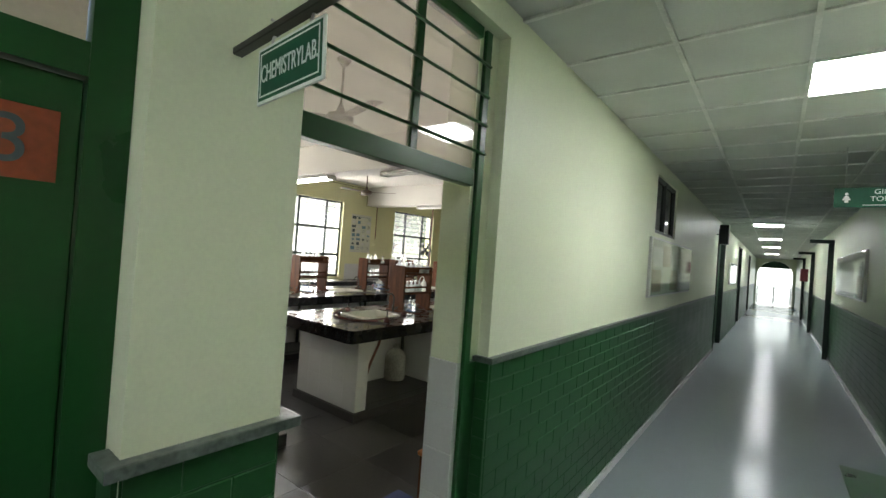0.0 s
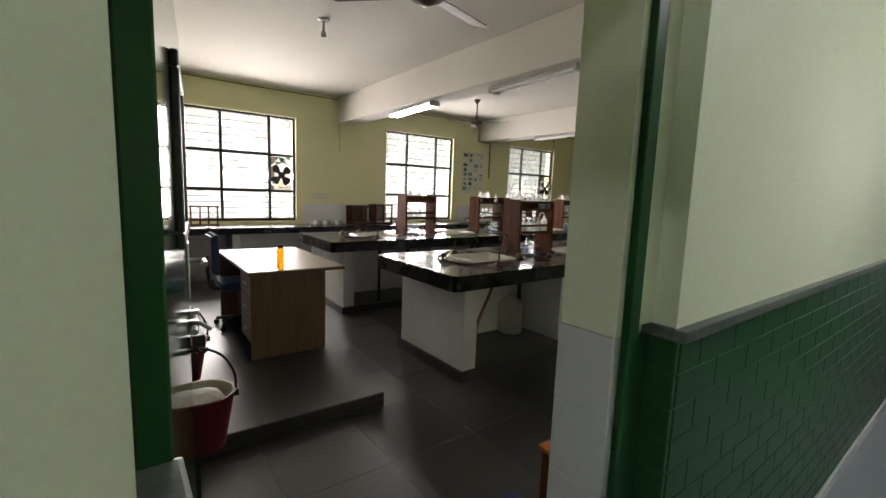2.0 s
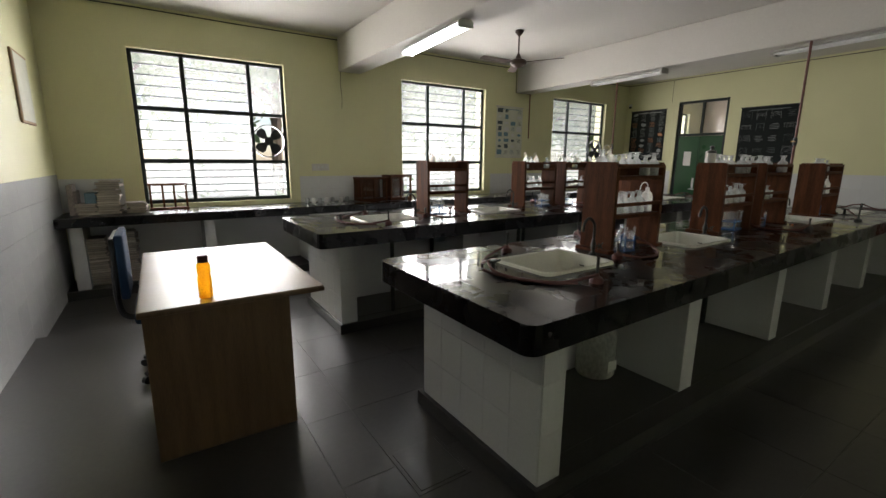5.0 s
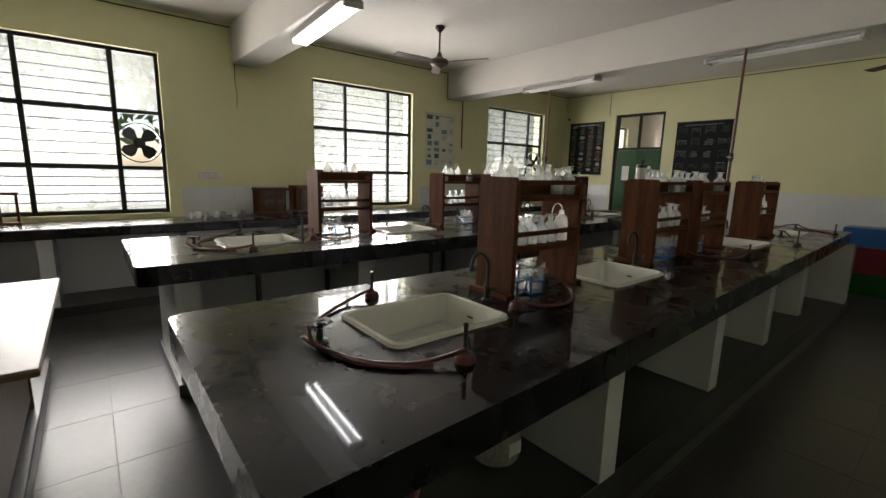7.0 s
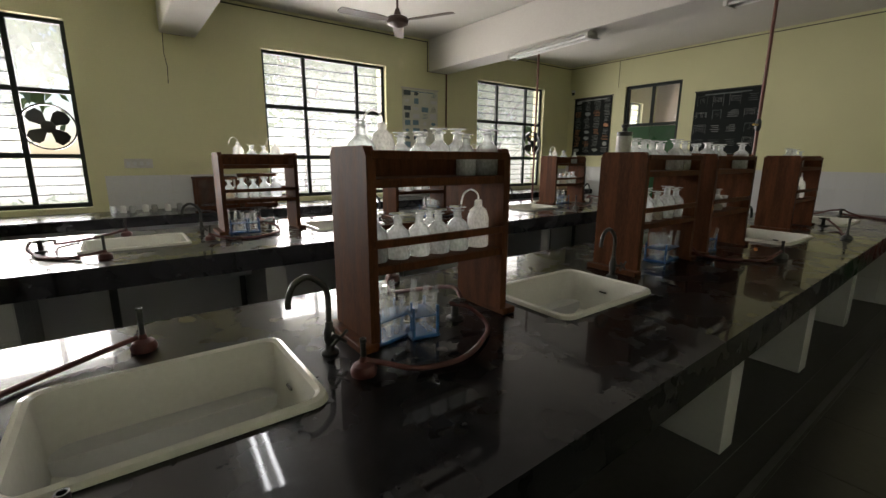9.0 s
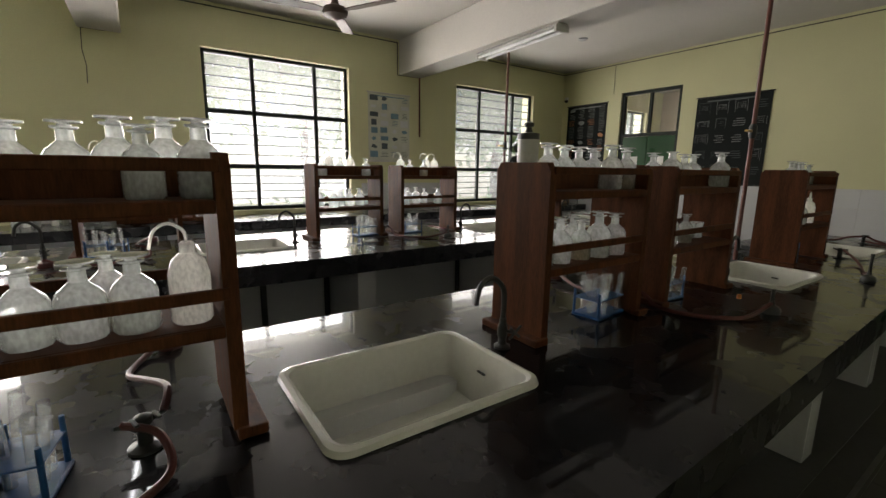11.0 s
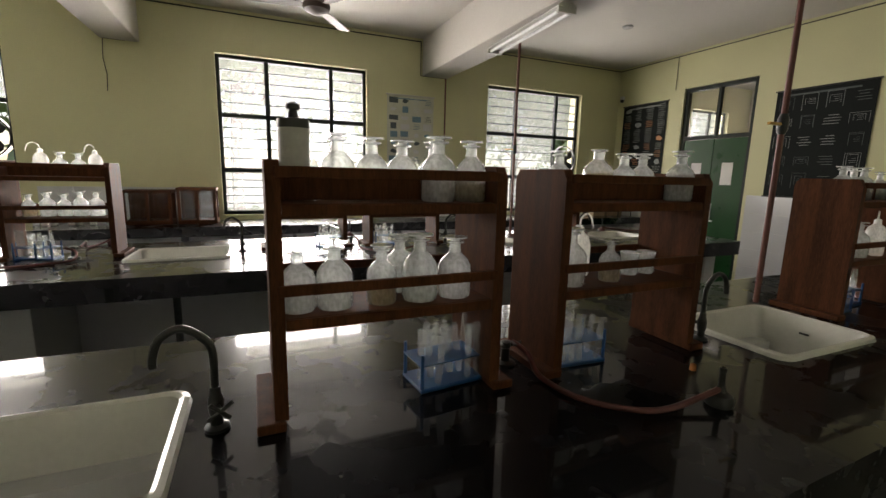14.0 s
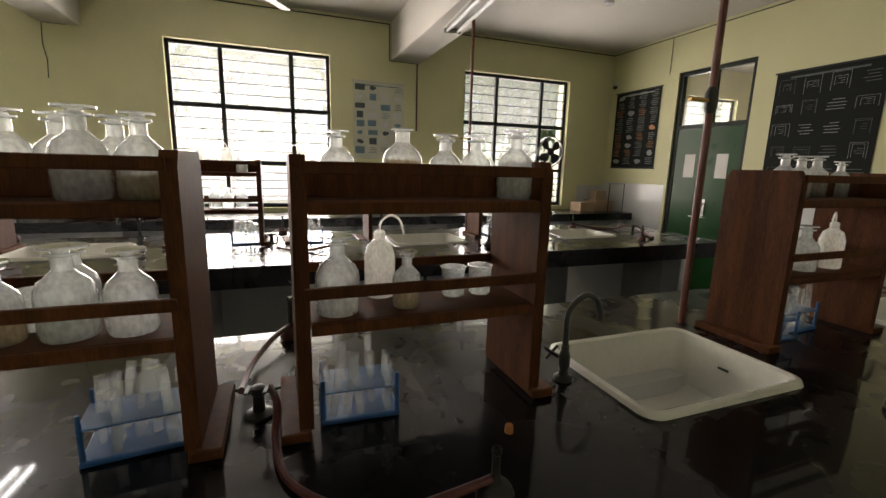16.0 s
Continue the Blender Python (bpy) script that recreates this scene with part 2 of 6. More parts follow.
# ---- mesh helpers ----
def box(bm, a, b, bevel=0.0, seg=1):
    """A box between two corners, its edges rounded by bevel."""
    r = bmesh.ops.create_cube(bm, size=1.0)
    vs = r["verts"]
    c = [(p + q) / 2 for p, q in zip(a, b)]
    s = [abs(q - p) for p, q in zip(a, b)]
    bmesh.ops.scale(bm, vec=s, verts=vs)
    bmesh.ops.translate(bm, vec=c, verts=vs)
    if bevel:
        es = list({e for v in vs for e in v.link_edges})
        bmesh.ops.bevel(bm, geom=es, offset=bevel, segments=seg, affect="EDGES", profile=0.7)
    return bm


def rod(bm, p, q, r, r2=None, seg=12):
    """A round bar from p to q."""
    p, q = Vector(p), Vector(q)
    m = Matrix.Translation((p + q) / 2) @ (q - p).to_track_quat("Z", "Y").to_matrix().to_4x4()
    bmesh.ops.create_cone(bm, cap_ends=True, segments=seg, radius1=r, radius2=r if r2 is None else r2, depth=(q - p).length, matrix=m)
    return bm


def lathe(bm, profile, at=(0, 0, 0), seg=16, lid=True):
    """A turned body from (radius, height) pairs."""
    rings = []
    for r, z in profile:
        rings.append([bm.verts.new((at[0] + r * math.cos(2 * math.pi * i / seg), at[1] + r * math.sin(2 * math.pi * i / seg), at[2] + z)) for i in range(seg)])
    for a, b in zip(rings, rings[1:]):
        for i in range(seg):
            bm.faces.new((a[i], a[(i + 1) % seg], b[(i + 1) % seg], b[i]))
    if lid:
        bm.faces.new(rings[0][::-1])
    bm.faces.new(rings[-1])
    return bm


def tube(bm, pts, r, seg=8, steps=6):
    """A round hose or pipe through points, smoothed."""
    P = [Vector(p) for p in pts]
    if len(P) > 2 and steps > 1:
        Q = []
        for i in range(len(P) - 1):
            a, b, c, d = P[max(i - 1, 0)], P[i], P[i + 1], P[min(i + 2, len(P) - 1)]
            for k in range(steps):
                t = k / steps
                Q.append(0.5 * (2 * b + (c - a) * t + (2 * a - 5 * b + 4 * c - d) * t * t + (3 * b - a - 3 * c + d) * t ** 3))
        P = Q + [P[-1]]
    rings = []
    u = None
    for i, p in enumerate(P):
        d = (P[min(i + 1, len(P) - 1)] - P[max(i - 1, 0)]).normalized()
        u = d.orthogonal() if u is None else u - d * u.dot(d)
        if u.length < 1e-4:
            u = d.orthogonal()
        u.normalize()
        v = d.cross(u)
        rings.append([bm.verts.new(p + r * (u * math.cos(2 * math.pi * k / seg) + v * math.sin(2 * math.pi * k / seg))) for k in range(seg)])
    for a, b in zip(rings, rings[1:]):
        for k in range(seg):
            bm.faces.new((a[k], a[(k + 1) % seg], b[(k + 1) % seg], b[k]))
    bm.faces.new(rings[0][::-1])
    bm.faces.new(rings[-1])
    return bm


def prism(bm, pts, axis, lo, hi):
    """A flat outline pushed from lo to hi along an axis (0, 1 or 2)."""
    def at(p, h):
        q = list(p)
        q.insert(axis, h)
        return q
    a, b = [bm.verts.new(at(p, lo)) for p in pts], [bm.verts.new(at(p, hi)) for p in pts]
    n = len(pts)
    fs = [bm.faces.new(a), bm.faces.new(b)]
    fs += [bm.faces.new((a[i], a[(i + 1) % n], b[(i + 1) % n], b[i])) for i in range(n)]
    bmesh.ops.recalc_face_normals(bm, faces=fs)
    return bm


def slab_of(bm, polys, z0, z1):
    """One solid plate from flat outlines that share their corners."""
    low, high, count = {}, {}, {}
    def at(store, p, z):
        k = (round(p[0], 4), round(p[1], 4))
        if k not in store:
            store[k] = bm.verts.new((p[0], p[1], z))
        return store[k]
    for poly in polys:
        bm.faces.new([at(high, p, z1) for p in poly])
        bm.faces.new([at(low, p, z0) for p in poly][::-1])
        for p, q in zip(poly, poly[1:] + poly[:1]):
            k = frozenset(((round(p[0], 4), round(p[1], 4)), (round(q[0], 4), round(q[1], 4))))
            count.setdefault(k, []).append((p, q))
    for es in count.values():
        if len(es) == 1:
            p, q = es[0]
            bm.faces.new((at(high, q, z1), at(high, p, z1), at(low, p, z0), at(low, q, z0)))
    return bm


def rounded(x0, y0, x1, y1, r, seg=5):
    """The outline of a rectangle with round corners."""
    out = []
    for cx, cy, a0 in ((x1 - r, y1 - r, 0), (x0 + r, y1 - r, 90), (x0 + r, y0 + r, 180), (x1 - r, y0 + r, 270)):
        for k in range(seg + 1):
            a = radians(a0 + 90 * k / seg)
            out.append((cx + r * math.cos(a), cy + r * math.sin(a)))
    return out


def mesh_of(name, bm, mat, smooth=False):
    me = bpy.data.meshes.new(name)
    bmesh.ops.recalc_face_normals(bm, faces=bm.faces)
    bm.to_mesh(me)
    bm.free()
    me.materials.append(mat)
    if smooth:
        for p in me.polygons:
            p.use_smooth = True
        me.set_sharp_from_angle(angle=radians(35))
    return me


def part(name, bm, mat, parent=None, label="", smooth=False):
    """Links a bmesh as one mesh object, under a thing or part."""
    o = new(name, mesh_of(name, bm, mat, smooth))
    if parent:
        o.parent = parent
    return tagged(o, label)


def thing(name, at, label, category, group="", rz=0.0):
    """An empty base that holds the parts of a thing."""
    o = new(name)
    o.empty_display_size = 0.05
    o.matrix_basis = pose(*at, 0, 0, rz)
    return tagged(o, label, category, group)


def structure(name, bm, mat, label, category, smooth=False):
    return tagged(part(name, bm, mat, None, "", smooth), label, category, kind="structure")


def B():
    return bmesh.new()


# ---- the lab's shell ----
def wall_with_openings(name, x0, x1, y0, y1, z0, z1, holes, mat, label):
    """A wall along y between x0 and x1; holes are (y0, y1, z0, z1)."""
    bm = B()
    ys = sorted({y0, y1, *[h[0] for h in holes], *[h[1] for h in holes]})
    for a, b in zip(ys, ys[1:]):
        zs = [z0]
        for h in sorted(holes, key=lambda h: h[2]):
            if h[0] <= a and h[1] >= b:
                zs += [h[2], h[3]]
        zs.append(z1)
        for c, d in zip(zs[::2], zs[1::2]):
            if d - c > 1e-4:
                box(bm, (x0, a, c), (x1, b, d))
    return structure(name, bm, mat, label, "wall")


wall_with_openings("wall_west", XW - 0.28, XW, YS - 0.2, 15.0, -0.1, ZC + 0.15, [(a, b, WZ0, WZ1) for a, b in (*WINDOWS, WINDOW_BEYOND)], M["wall"], "pale yellow-green painted lab wall with three windows")
structure("wall_south", box(B(), (XW, YS - 0.2, -0.1), (XI, YS, ZC + 0.15)), M["wall"], "pale yellow-green painted wall behind the chalkboard", "wall")
GD = (-7.27, -6.27, 2.77)  # the far door's opening
bm = B()
box(bm, (XW, YN, -0.1), (GD[0], YN + 0.2, ZC + 0.15))
box(bm, (GD[1], YN, -0.1), (XI, YN + 0.2, ZC + 0.15))
box(bm, (GD[0], YN, GD[2]), (GD[1], YN + 0.2, ZC + 0.15))
structure("wall_north", bm, M["wall"], "pale yellow-green painted far wall with a green door", "wall")
structure("ceiling", box(B(), (XW, YS, ZC), (XI, YN, ZC + 0.15)), M["ceiling"], "off-white plastered lab ceiling", "ceiling")
for a, b in BEAMS:
    structure("ceiling_beam", box(B(), (XW, a, 2.80), (XI, b, ZC - 0.002), 0.008), M["ceiling"], "off-white plastered concrete ceiling beam", "beam")
structure("floor", box(B(), (XW, YS, -0.12), (XI, YN, -0.006)), M["kota_joint"], "dark grey polished stone lab floor", "floor")

# the corridor wall, with the lab's doorway and the next doors
DO = (0.69, 1.668, 2.74)    # the doorway recess: from, to, top
wall_with_openings("wall_east", XI, XC, 0.335, YE, -0.1, ZC + 0.15, [(DO[0], 1.750, -0.1, DO[2]), (4.97, 6.10, 2.10, 2.72), (11.2, 12.8, -0.1, 2.70), (18.0, 19.4, -0.1, 2.70), (25.0, 26.4, -0.1, 2.70)], M["corr_wall"], "pale mint painted corridor wall with a green brick dado")
structure("wall_corridor_side", box(B(), (XR, YB, -0.1), (XR + 0.2, YE, ZC)), M["corr_wall"], "pale mint painted wall along the corridor", "wall")
structure("wall_corridor_back", box(B(), (XC - 0.6, YB - 0.2, -0.1), (XR + 0.2, YB, ZC)), M["corr_wall"], "plain painted wall closing the corridor", "wall")
structure("wall_next_room", box(B(), (XC - 0.3, YB, -0.1), (XC - 0.12, -0.70, ZC)), M["corr_wall"], "plain painted wall beside the next door", "wall")
structure("corridor_floor", box(B(), (XC - 0.25, YB, -0.1), (XR, YE, -0.001)), M["corr_floor"], "glossy pale grey corridor floor", "floor")
structure("corridor_ceiling", box(B(), (XC - 0.3, YB, ZK + 0.03), (XR, YE, ZK + 0.2)), M["ceiling"], "white suspended tile ceiling of the corridor", "ceiling")

# ---- benches ----
SLAB_T = 0.125


def bench(x0, x1, y0, y1, sinks, sink_x, label, skew=0.0):
    """An island bench: tiled end walls and piers on a plinth under a thick granite slab with sink cut-outs."""
    top = thing("laboratory_bench", ((x0 + x1) / 2, y0, 0), label, "lab bench", "island benches")
    ox, oy = (x0 + x1) / 2, y0
    w, L = (x1 - x0) / 2, y1 - y0
    zt = 0.93
    bm = B()
    cuts = [(a - oy, b - oy) for a, b in sinks]
    ys = [0.0]
    for a, b in cuts:
        ys += [a, b]
    ys.append(L)
    sx0, sx1 = sink_x - 0.21 - ox, sink_x + 0.21 - ox
    c = 0.06
    gx = [-w, -w + c, sx0, sx1, w - c, w]
    gy = sorted({0.0, c, L - c, L, *ys})
    polys = []
    for xa, xb in zip(gx, gx[1:]):
        for ya, yb in zip(gy, gy[1:]):
            if xa == sx0 and any(abs(ya - p) < 1e-6 and abs(yb - q) < 1e-6 for p, q in cuts):
                continue
            poly = [(xa, ya), (xb, ya), (xb, yb), (xa, yb)]
            for k, (cx, cy) in enumerate(((-w, 0.0), (w, 0.0), (w, L), (-w, L))):
                if poly[k] == (cx, cy):
                    ox2, oy2 = (cx + c if cx < 0 else cx - c), (cy + c if cy == 0 else cy - c)
                    a0 = (180, 270, 0, 90)[k]
                    arc = [(ox2 + c * math.cos(radians(a0 + 30 * s)), oy2 + c * math.sin(radians(a0 + 30 * s))) for s in range(4)]
                    poly[k:k + 1] = arc[1:3]
                    break
            polys.append([(x - (skew * y if x > sx1 + 1e-4 else 0), y) for x, y in poly])
    slab_of(bm, polys, zt - SLAB_T, zt)
    part("slab", bm, M["granite"], top, "thick polished black granite slab")
    part("plinth", box(box(B(), (-w + 0.16, 0.18, 0), (w - 0.10, L - 0.18, 0.088)), (-w + 0.22, 0.3, 0.087), (w - 0.22, L - 0.3, 0.093)), M["kota"], top, "dark stone plinth")
    part("spine_wall", box(B(), (-0.26, 0.3455, 0.0935), (-0.15, L - 0.3455, zt - SLAB_T)), M["tile_white"], top)
    # end walls and piers
    ends = [0.205, L - 0.345]
    xl, xr = -w + 0.20, w - 0.12
    for y in ends:
        part("end_wall", box(B(), (xl, y, 0.089), (xr, y + 0.14, zt - SLAB_T)), M["grout"], top)
        for side, fy in ((-1, y), (1, y + 0.14)):
            n = 5
            tw = (xr - xl) / n
            for r in range(3):
                zz = 0.093 + r * 0.245
                for k in range(n):
                    xx = xl + k * tw
                    part("tile", box(B(), (xx + 0.0012, fy - 0.004, zz + 0.0012), (xx + tw - 0.0012, fy + 0.004, min(zz + 0.245, zt - SLAB_T) - 0.0012)), M["tile_white"], top)
        for sx in (xl, xr):
            for r in range(3):
                zz = 0.093 + r * 0.245
                part("tile", box(B(), (sx - 0.004, y + 0.001, zz + 0.0012), (sx + 0.004, y + 0.139, min(zz + 0.245, zt - SLAB_T) - 0.0012)), M["tile_white"], top)
    for y in (1.55, 2.97, 4.29, 5.62):
        for sx in (-1, 1):
            part("pier", box(B(), (-0.1495 if sx > 0 else -0.2605, y, 0.094), (sx * (w - 0.17) - (skew * y if sx > 0 else 0), y + 0.14, zt - SLAB_T), 0.003), M["tile_white"], top)
        part("waste_pipe", rod(B(), (-0.11, y - 0.035, 0.0935), (-0.11, y - 0.035, zt - SLAB_T), 0.022), M["black_metal"], top)
    return top


SINKS = [(3.25, 3.84), (4.685, 5.28), (6.97, 7.55), (8.40, 8.99)]
SX1, SX2 = -3.695, -6.01
cuts = [(a + 0.025, b - 0.025) for a, b in SINKS]
bench(-4.31, -3.015, 2.69, 9.75, cuts, SX1, "white-tiled island bench with a black granite top and sinks", 0.028)
bench(-6.60, -5.36, 2.66, 9.75, cuts, SX2, "white-tiled island bench with a black granite top and sinks")


# ---- sinks, taps, burners ----
def sink(at, w, l):
    """A white ceramic sink let into the slab: rim, walls and a drain."""
    o = thing("sink", at, "white glazed ceramic laboratory sink in the granite top", "sink", "bench sinks")
    bm = B()
    def ring(dx, dy, z, r):
        return [bm.verts.new((x, y, z)) for x, y in rounded(-w / 2 + dx, -l / 2 + dy, w / 2 - dx, l / 2 - dy, r)]
    rs = [ring(0, 0, 0.001, 0.05), ring(0.004, 0.004, 0.014, 0.05), ring(0.016, 0.016, 0.018, 0.045), ring(0.026, 0.026, 0.012, 0.04),
          ring(0.032, 0.032, -0.03, 0.04), ring(0.045, 0.045, -0.16, 0.05), ring(0.09, 0.09, -0.185, 0.05)]
    for a, b in zip(rs, rs[1:]):
        n = len(a)
        for i in range(n):
            bm.faces.new((a[i], a[(i + 1) % n], b[(i + 1) % n], b[i]))
    bm.faces.new(rs[-1])
    part("basin", bm, M["ceramic"], o, "", True)
    part("drain", lathe(B(), [(0.028, 0), (0.028, 0.004), (0.018, 0.005), (0.016, 0.001)], (0, 0, -0.184)), M["steel"], o, "steel drain")
    part("overflow", box(B(), (w / 2 * 0 - 0.018, l / 2 - 0.043, -0.055), (0.018, l / 2 - 0.036, -0.047), 0.002), M["black_metal"], o)
    return o


def swan_tap(at, rz=0.0):
    """A black goose-neck water tap with a cross handle."""
    o = thing("swan_neck_tap", at, "black swan-neck laboratory water tap with a cross handle", "tap", "bench taps", rz)
    part("base", lathe(B(), [(0.026, 0), (0.026, 0.008), (0.014, 0.014), (0.012, 0.03)]), M["black_metal"], o, "", True)
    bm = B()
    lathe(bm, [(0.012, 0.03), (0.016, 0.045), (0.016, 0.07), (0.011, 0.085), (0.011, 0.10)])
    tube(bm, [(0, 0, 0.09), (0, 0, 0.18), (0, -0.018, 0.215), (0, -0.055, 0.238), (0, -0.092, 0.222), (0, -0.108, 0.185), (0, -0.11, 0.160)], 0.0085, 10)
    part("neck", bm, M["black_metal"], o, "", True)
    bm = B()
    rod(bm, (0.0, 0, 0.058), (0.045, 0.012, 0.062), 0.006)
    rod(bm, (0.045, -0.012, 0.045), (0.045, 0.036, 0.080), 0.0045)
    rod(bm, (0.045, 0.030, 0.045), (0.045, -0.008, 0.080), 0.0045)
    part("cross_handle", bm, M["black_metal"], o)
    return o


def burner(at, h=0.13, foot="rubber_red"):
    """A gas burner: a red rubbery foot and a dark tube."""
    o = thing("gas_burner", at, "gas burner with a red foot and a dark tube" if foot == "rubber_red" else "black iron gas burner with a short dark tube", "burner", "gas burners")
    part("foot", lathe(B(), [(0.033, 0), (0.035, 0.014), (0.028, 0.028), (0.012, 0.036), (0.009, 0.05)]), M[foot], o, "", True)
    part("burner_tube", lathe(B(), [(0.0075, 0.03), (0.0075, h - 0.012), (0.009, h - 0.01), (0.009, h), (0.006, h), (0.006, h - 0.01)], seg=12), M["black_metal"], o, "", True)
    return o


def gas_cock(at, rz=0.0):
    """A small two-way gas turret."""
    o = thing("gas_tap", at, "small black twin gas tap on the bench top", "gas tap", "gas taps", rz)
    part("turret", lathe(B(), [(0.032, 0), (0.032, 0.006), (0.014, 0.012), (0.012, 0.05), (0.016, 0.055), (0.016, 0.07), (0.004, 0.075)]), M["black_metal"], o, "", True)
    for s in (-1, 1):
        part("nozzle", rod(B(), (0, s * 0.012, 0.058), (0, s * 0.05, 0.066), 0.006, 0.004), M["black_metal"], o)
        part("lever", box(B(), (-0.004, s * 0.02 - 0.004, 0.066), (0.03, s * 0.02 + 0.004, 0.072), 0.001), M["black_metal"], o)
    return o


def hose(pts, r=0.008):
    """A rubber gas hose lying on the bench."""
    return tagged(part("gas_hose", tube(B(), pts, r, 8, 7), M["rubber_red"], None, "", True), "dull red rubber gas hose lying on the bench top", "hose", "gas hoses")


ZB = 0.93
for sx, off in ((SX1, 0.0), (SX2, SX2 - SX1)):
    for i, (a, b) in enumerate(SINKS):
        sink((sx, (a + b) / 2, ZB), 0.45, b - a)
    for y, rz in ((3.93, 0), (5.345, 0), (6.905, 180), (8.33, 180)):
        swan_tap((-3.72 + off, y, ZB), rz)
    # burners, gas taps and hoses at both ends of the bench
    for y, f in ((3.08, 1), (9.36, -1)):
        yb = y + 0.42 * f
        burner((-4.065 + off, yb, ZB))
        burner((-3.275 + off, yb - 0.11 * f, ZB))
        gas_cock((-3.70 + off, y, ZB))
        hose([(-3.70 + off, y + 0.04 * f, ZB + 0.064), (-3.78 + off, y + 0.06 * f, ZB + 0.05), (-3.87 + off, y + 0.06 * f, ZB + 0.014), (-3.98 + off, y + 0.18 * f, ZB + 0.010), (-4.045 + off, y + 0.30 * f, ZB + 0.02), (-4.065 + off, yb - 0.012 * f, ZB + 0.042)])
        hose([(-3.70 + off, y - 0.04 * f, ZB + 0.064), (-3.63 + off, y - 0.05 * f, ZB + 0.03), (-3.53 + off, y, ZB + 0.01), (-3.42 + off, y + 0.06 * f, ZB + 0.009), (-3.34 + off, y + 0.15 * f, ZB + 0.012), (-3.29 + off, y + 0.25 * f, ZB + 0.03), (-3.275 + off, yb - 0.115 * f, ZB + 0.042)])
        hose([(-3.72 + off, y - 0.05 * f, ZB + 0.02), (-3.62 + off, y - 0.03 * f, ZB + 0.009), (-3.47 + off, y + 0.01 * f, ZB + 0.009), (-3.36 + off, y + 0.09 * f, ZB + 0.009), (-3.30 + off, y + 0.20 * f, ZB + 0.009)])
    # beside the first rack
    gas_cock((-3.73 + off, 4.395, ZB), 20)
    burner((-3.555 + off, 3.955, ZB), 0.10)
    burner((-4.28 + off, 4.46, ZB), 0.12)
    hose([(-3.72 + off, 4.36, ZB + 0.066), (-3.68 + off, 4.42, ZB + 0.05), (-3.60 + off, 4.43, ZB + 0.012), (-3.52 + off, 4.34, ZB + 0.009), (-3.46 + off, 4.21, ZB + 0.009), (-3.48 + off, 4.08, ZB + 0.010), (-3.54 + off, 4.01, ZB + 0.02), (-3.555 + off, 3.955, ZB + 0.042)])
    hose([(-3.74 + off, 4.43, ZB + 0.066), (-3.80 + off, 4.44, ZB + 0.09), (-3.93 + off, 4.40, ZB + 0.06), (-4.10 + off, 4.36, ZB + 0.012), (-4.22 + off, 4.40, ZB + 0.012), (-4.28 + off, 4.46, ZB + 0.042)])
    # between the middle racks
    gas_cock((-3.79 + off, 6.125, ZB), -10)
    burner((-3.385 + off, 6.52, ZB), 0.10, "black_metal")
    burner((-4.25 + off, 6.205, ZB), 0.14)
    hose([(-3.79 + off, 6.15, ZB + 0.066), (-3.73 + off, 6.165, ZB + 0.05), (-3.66 + off, 6.16, ZB + 0.012), (-3.54 + off, 6.18, ZB + 0.009), (-3.45 + off, 6.25, ZB + 0.009), (-3.40 + off, 6.35, ZB + 0.012), (-3.385 + off, 6.52, ZB + 0.042)])
    hose([(-3.79 + off, 6.09, ZB + 0.066), (-3.88 + off, 6.085, ZB + 0.03), (-4.03 + off, 6.10, ZB + 0.02), (-4.16 + off, 6.15, ZB + 0.035), (-4.25 + off, 6.205, ZB + 0.042)])
    # beyond the third sink
    gas_cock((-3.60 + off, 8.31, ZB), 60)
    burner((-3.315 + off, 7.625, ZB), 0.15, "black_metal")
    hose([(-3.58 + off, 8.29, ZB + 0.066), (-3.50 + off, 8.20, ZB + 0.03), (-3.42 + off, 8.0, ZB + 0.009), (-3.37 + off, 7.8, ZB + 0.012), (-3.32 + off, 7.64, ZB + 0.042)])


# ---- racks and glassware ----
def reagent_rack(at, L, label="dark-stained wooden reagent rack with two shelves standing on the bench"):
    o = thing("reagent_rack", at, label, "rack", "reagent racks")
    for s in (-1, 1):
        y = s * (L / 2 - 0.0175)
        side = part("side_panel", prism(B(), [(-0.122, 0.02), (0.122, 0.02), (0.122, 0.560), (0.104, 0.588), (-0.104, 0.588), (-0.122, 0.560)], 1, y - 0.0145, y + 0.0145), M["wood"], o)
        part("foot", box(B(), (-0.135, y - 0.03 + s * 0.022, 0), (0.135, y + 0.03 + s * 0.022, 0.024), 0.003), M["wood"], o)
    i = L / 2 - 0.033
    for z in (0.250, 0.499):
        part("shelf", box(B(), (-0.114, -i, z - 0.016), (0.114, i, z), 0.002), M["wood"], o)
        for s in (-1, 1):
            part("rail", box(B(), (s * 0.122 - 0.006, -i - 0.012, z + 0.053), (s * 0.122 + 0.006, i + 0.012, z + 0.077), 0.002), M["wood"], o)
            part("shelf_lip", box(B(), (s * 0.116 - 0.006, -i, z - 0.026), (s * 0.116 + 0.006, i, z - 0.001), 0.002), M["wood"], o)
    part("divider", box(B(), (-0.008, -i, 0.500), (0.008, i, 0.556), 0.002), M["wood"], o)
    return o


